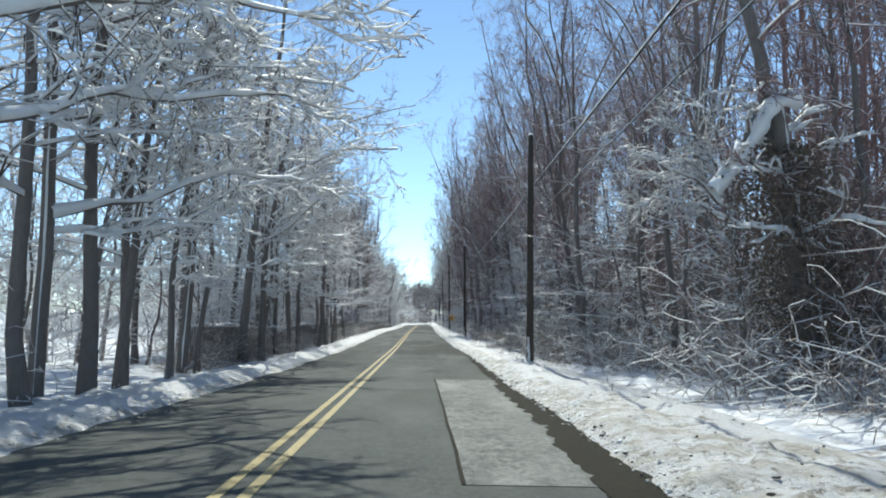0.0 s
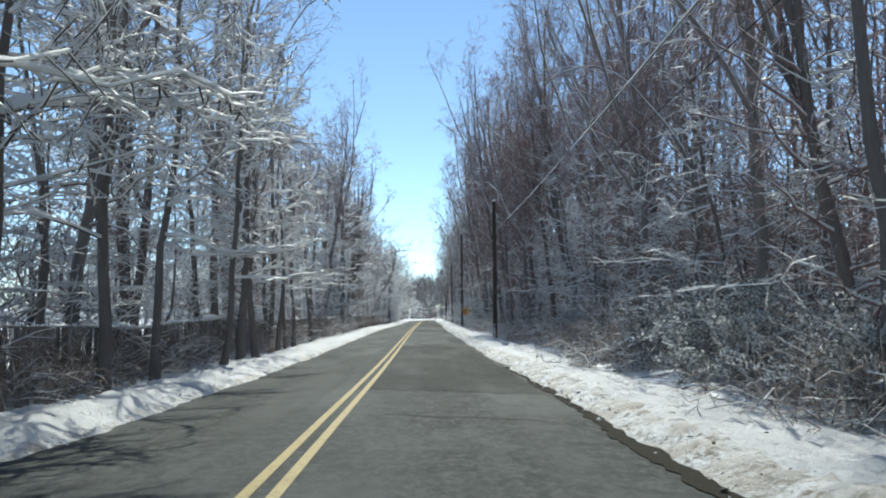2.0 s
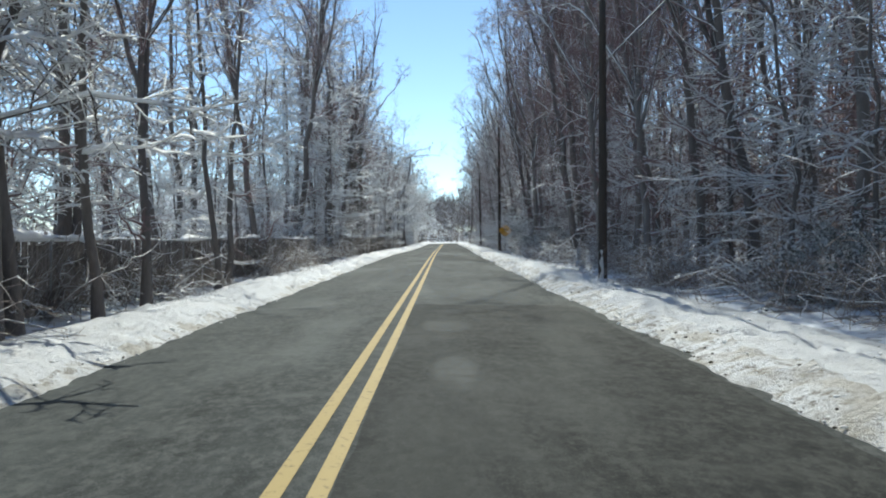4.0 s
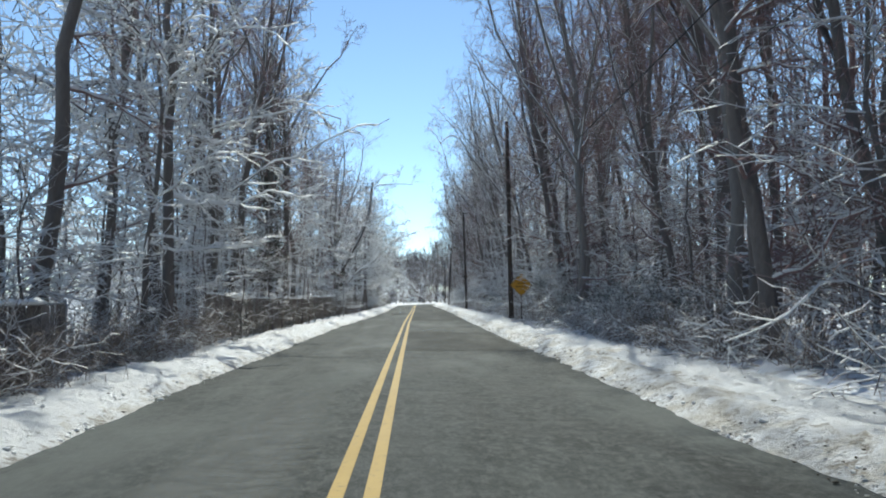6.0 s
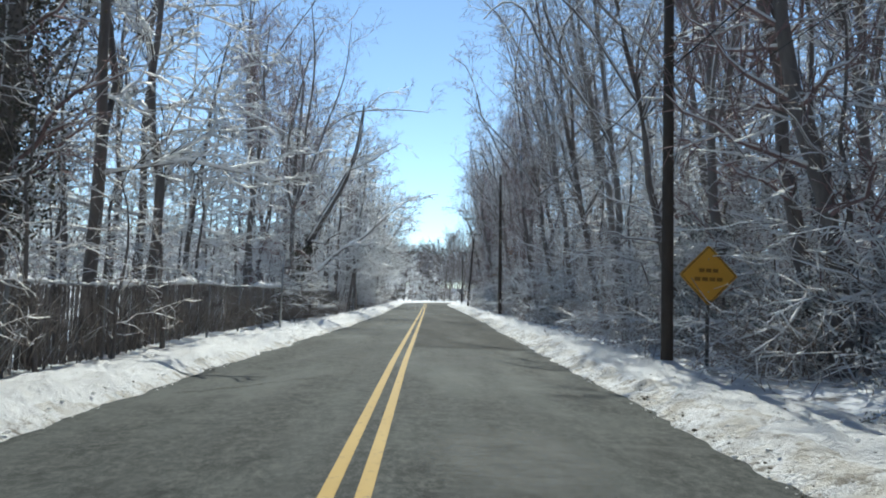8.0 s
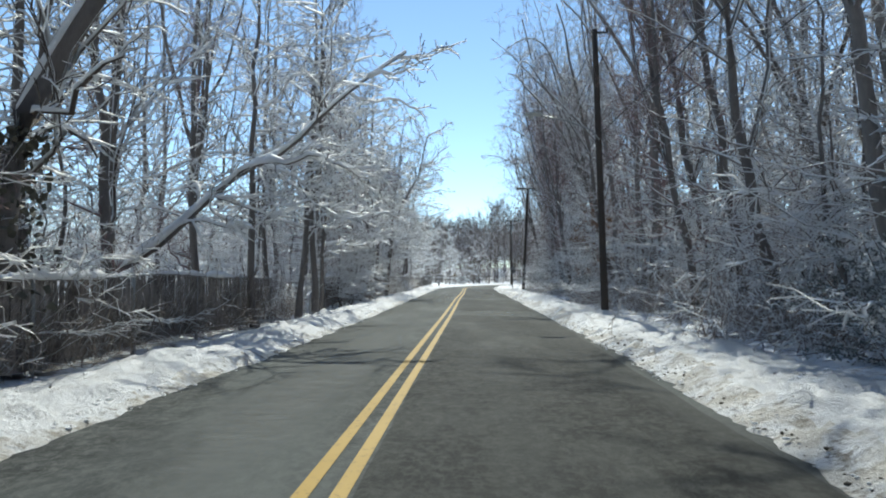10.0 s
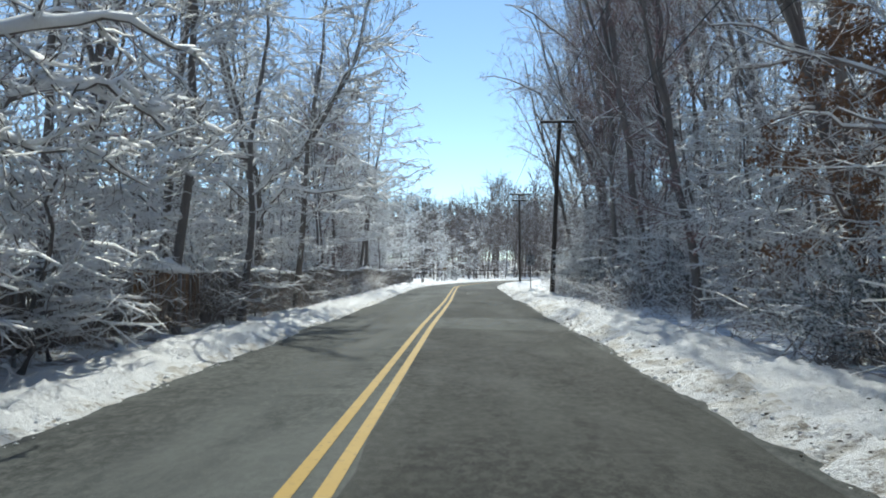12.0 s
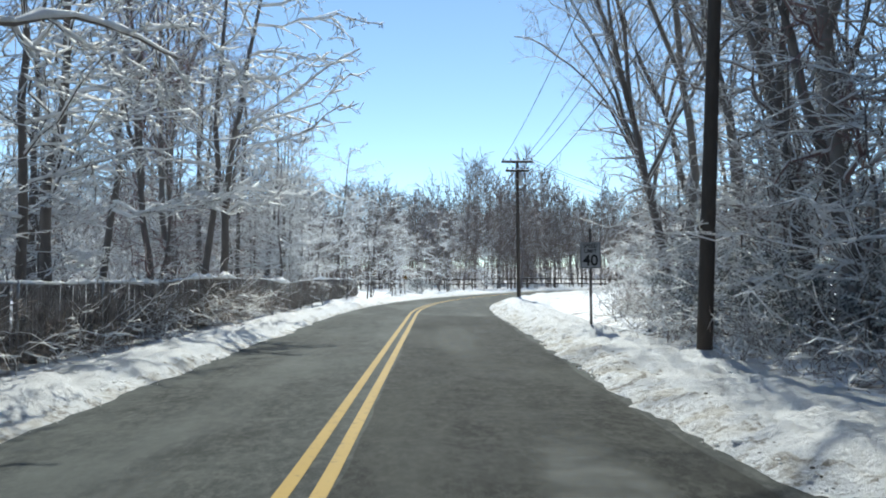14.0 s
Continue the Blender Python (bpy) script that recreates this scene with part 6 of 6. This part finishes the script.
# frosted growth along the outside of the bend
for k in range(15):
    x, y = station(194 + 2.9 * k, -tier.uniform(6.2, 8.8))
    (tiered if k % 3 else snowy).put(k, float(x), float(y), tier.uniform(-1.2, 0.6), tier.uniform(0.62, 0.85) if k % 3 else 0.55)
bushes.put(1, -1.6, 226.5, 0.6, 0.8)
# snowy saplings before the right-hand wood
for k in range(26):
    sapling.put((2, 1, 2)[k % 3], rng.uniform(7.0, 9.2), 97 + 2.6 * k + rng.uniform(-1, 1), math.pi + rng.uniform(-0.9, 0.9), rng.uniform(0.9, 1.4))
# low snowy growth behind the fence
for k in range(32):
    y = rng.choice([rng.uniform(108, 200), rng.uniform(140, 200), rng.uniform(20, 66)])
    sapling.put(2 if k % 3 else 1, -rng.uniform(7.9, 9.8), y, rng.uniform(-0.8, 0.8), rng.uniform(0.8, 1.2))
# frosted saplings hanging down over the fence
for k, (x, y, h) in enumerate([(-5.95, 142.6, 0.9), (-6.1, 144.0, 0.85), (-5.9, 145.4, 0.95), (-6.15, 146.5, 0.75), (-6.3, 144.8, 0.7)]):
    hanging.put(k, x, y, tier.uniform(-0.8, 0.8), h)
# brush where the fence is broken
for k in range(11):
    y = 76.2 + 0.75 * k
    thicket.put(k, float(fence_x(y)) + rng.uniform(-0.8, 0.1), y, rng.uniform(0, 6.28), rng.uniform(0.7, 0.9))
for k in range(3):
    sapling.put(k, -rng.uniform(7.4, 8.6), 76.5 + 2.6 * k, rng.uniform(-0.6, 0.6), rng.uniform(0.7, 1.0))
for k in range(58):
    y = (146 + 1.5 * (k - 44)) if k > 43 else (24 + 1.2 * k) if k < 10 else (64 + 1.2 * (k - 10)) if k < 20 else (121 + 1.4 * (k - 20)) if k < 32 else (162 + 2.6 * (k - 32))
    thicket.put(k, float(fence_x(y)) + rng.uniform(-0.1, 0.5) - (0.7 if y > 84 else 0), y, rng.uniform(0, 6.28), rng.uniform(0.65, 0.95))
for k in range(52):
    y = 18 + 3.0 * k + rng.uniform(-0.8, 0.8)
    thicket.put(k, max(0.30 * (y - 161), rng.uniform(5.2, 6.9) + (0.8 if y < 20 or y > 150 else 0)), y, rng.uniform(0, 6.28), rng.uniform(0.8, 1.15))
# dead stems in front of the slats
for k in range(12):
    y = 22 + 3.4 * k + rng.uniform(-0.5, 0.5)
    thicket.put(k, float(fence_x(y)) + rng.uniform(0.0, 0.5), y, rng.uniform(0, 6.28), rng.uniform(0.65, 0.9))
# snowy growth behind the second fence, and thin stems that lean on it
for k in range(13):
    tiered.put(k, -tier.uniform(7.6, 9.2), 83 + 2.3 * k + tier.uniform(-0.8, 0.8), tier.uniform(-0.7, 0.7), tier.uniform(0.6, 0.95))
for k in range(9):
    y = 84.5 + 2.1 * k + tier.uniform(-0.5, 0.5)
    sapling.put((1, 0)[k % 2], float(fence_x(y)) + tier.uniform(0.05, 0.3), y, math.pi + tier.uniform(-0.9, 0.9), tier.uniform(0.55, 0.8))
# brush in front of and through the fence
for k in range(60):
    y = rng.choice([rng.uniform(150, 192), rng.uniform(160, 192), rng.uniform(112, 140), rng.uniform(60, 88), rng.uniform(24, 60)])
    shrub.put(rng.randrange(3), float(fence_x(y)) + rng.uniform(-0.5, 0.45) - (0.55 if y > 84 else 0), y, rng.uniform(0, 6.28), rng.uniform(0.5, 0.85))

# second row of trunks where the woods stand thickest
for k, (x, y, h) in enumerate([(9.6, 86.5, 0.95), (11.4, 90.0, 1.0), (9.3, 94.6, 0.9), (11.9, 99.4, 1.0), (9.8, 103.2, 0.95), (12.4, 107.0, 1.0), (10.8, 111.5, 0.95),
                               (10.8, 28.4, 0.95), (9.6, 31.6, 0.9), (11.6, 34.8, 1.0), (-9.6, 90.0, 0.75), (-10.6, 95.5, 0.8), (-9.9, 101.8, 0.75), (-10.4, 108.5, 0.75)]):
    tall.put(k + 1, x, y, (2.7 + 0.37 * (k % 4)) if x > 0 else 0.5 * (k % 3), h)


def rail_fence(places, label):
    root = new("rail_fence")
    tagged(root, label, "fence")
    for k, (x, y) in enumerate(places):
        z = float(ground_z(x, y))
        part("post", bm_box(0.12, 0.12, 1.5, (x, y, z + 0.6), 0.015), M_POLE, root)
        if k:
            for h in (0.6, 1.15):
                part("rail", bm_rod([(a, b, c + h) for a, b, c in (last, (x, y, z))], [0.06, 0.06], 6), M_POLE, root)
        last = (x, y, z)


rail_fence([(-34 + 3.2 * k, 243 + 0.25 * k) for k in range(23)], "dark weathered post-and-rail fence beyond the bend")

# ---------------------------------------------------------------- woods behind, too many to count
def cheap_tree(seed, height, radius, limbs, start, reach, angle, lift, subs=6, fine=True, wide=0.022, limb=0.03):
    r = np.random.RandomState(seed)
    T = trunk_line(r, height, (r.normal(0, 0.04), r.normal(0, 0.04)), 6 if fine else 4, 0.2)
    R = radius * np.linspace(1, 0.2, T.shape[1])[None]
    LP, LR = shoots(r, T, R, limbs, start, 0.97, reach / height, angle, 0.6, 4 if fine else 3, lift, 0.3, 0.45, 0.5, 0.3)
    SP, SR = shoots(r, LP, LR, subs, 0.15, 1.0, 0.6, 45, 0.55, 3 if fine else 2, lift, 0.4, 0.6, 0.3, 0.5)
    wide = 0.014 if fine else wide
    if fine:
        return join([tubes(T, R, 5), tubes(LP, np.maximum(LR, 0.02), 3), ridges(SP, np.maximum(SR, wide))])
    return join([tubes(T, R, 4), ridges(LP, np.maximum(LR, limb)), ridges(SP, np.maximum(SR, wide))])


def wood(name, places, kinds, mat, label):
    r = np.random.RandomState(len(places))
    geos = []
    for x, y in places:
        v, q = kinds[r.randint(len(kinds))]
        a, s = r.uniform(0, 6.283), r.uniform(0.75, 1.15)
        s = min(s, tallest(x, y) * (1.0 if y < 215 else 1.35) / v[:, 2].max())
        c, sn = math.cos(a) * s, math.sin(a) * s
        w = np.stack([v[:, 0] * c - v[:, 1] * sn + x, v[:, 0] * sn + v[:, 1] * c + y, v[:, 2] * s + float(ground_z(x, y)) - 0.1], 1)
        geos.append((w, q))
    V, Q = join(geos)
    tagged(new(name, mesh_of(name, V, Q, mat)), label, "woodland", kind="stuff")


thin_kinds = [cheap_tree(60 + k, h, 0.10, 13, 0.2, 5.0, 55, 0.1) for k, h in enumerate((10, 12, 13.5, 11, 14))]
tall_kinds = [cheap_tree(70 + k, h, 0.13, 15, 0.2, 6.5, 48, 0.35) for k, h in enumerate((17, 19, 21, 18, 20))]
hill_kinds = [cheap_tree(95 + k, h, 0.14, 16, 0.15, 6.0, 44, 0.4, 8, False, 0.045) for k, h in enumerate((11, 12, 14, 11.5, 15))]
far_kinds = [cheap_tree(90 + k, h, 0.11, 18, 0.12, 6.0, 50, 0.2, 8, False, 0.028) for k, h in enumerate((13, 15, 17, 14, 19))]
bend_kinds = [cheap_tree(110 + k, h, 0.11, 17, 0.30, 4.6, 46, 0.35, 8, False, 0.028) for k, h in enumerate((9.5, 12, 14, 11, 15))]
low_kinds = [cheap_tree(80 + k, h, 0.04, 13, 0.06, 3.0, 58, 0.0, 7, False, 0.011, 0.013) for k, h in enumerate((3, 4, 5.5))]


def scatter(seed, count, x0, x1, y0, y1, power=1.0):
    r = np.random.RandomState(seed)
    return np.stack([x0 + (x1 - x0) * r.rand(count) ** power, r.uniform(y0, y1, count)], 1)


bx, by = station(np.arange(-20, 330, 3.0))


def off_road(places, gap):
    return np.array([p for p in places if np.min(np.hypot(bx - p[0], by - p[1])) > gap])


wood("wood_left", scatter(1, 75, -10, -26, 0, 215, 1.1), thin_kinds, M_FAR, "thin leafless wood with snowy branches")
wood("far_wood_left", scatter(11, 110, -24, -75, 10, 260, 1.0), far_kinds, M_FAR, "distant leafless wood seen between the trunks")
wood("wood_right", scatter(2, 120, 11.5, 28, 0, 104, 1.1), tall_kinds, M_FAR_BARE, "dense tall leafless wood with snow-lined twigs")
wood("frosted_wood_right", scatter(14, 72, 11.5, 28, 104, 178, 1.1), tall_kinds, M_FAR, "tall leafless wood frosted with snow")
wood("near_underwood_right", scatter(16, 75, 9.5, 22, 14, 80, 1.0), low_kinds, M_BRUSH, "brown brushwood between the trunks")
wood("far_wood_right", scatter(12, 190, 26, 70, 10, 180, 1.0), far_kinds, M_FAR_BARE, "deep leafless wood fading behind nearer trunks")
wood("underwood_right", scatter(3, 185, 8.0, 30, 0, 100, 1.3), low_kinds, M_BRUSH, "tangled brown undergrowth within the wood")
wood("snowy_underwood_right", scatter(15, 145, 8.0, 30, 100, 180, 1.3), low_kinds, M_UNDERWOOD, "tangled snowy undergrowth within the wood")
wood("underwood_left", scatter(4, 300, -9.6, -27, 0, 215, 1.2), low_kinds, M_UNDERWOOD, "tangled snowy undergrowth behind the fence")
wood("wood_beyond_bend", off_road(scatter(5, 430, -60, 60, 238, 290), 9.0), bend_kinds, M_FAR_GREY, "leafless snowy wood beyond the road's bend")
wood("hill_wood", off_road(scatter(7, 470, -110, 130, 275, 375), 12.0), hill_kinds, M_FAR_GREY, "dense distant wood closing the view")
wood("underwood_beyond_bend", off_road(scatter(8, 330, -60, 60, 246, 300), 7.5), low_kinds, M_BRUSH, "snowy undergrowth beyond the road's bend")
inside = scatter(6, 130, 9, 50, 176, 235, 1.0)
inside = np.array([p for p in off_road(inside, 9.0) if p[1] < 176 + 0.9 * (p[0] - 5)])
wood("wood_inside_bend", inside, tall_kinds, M_FAR, "tall leafless wood inside the road's bend")
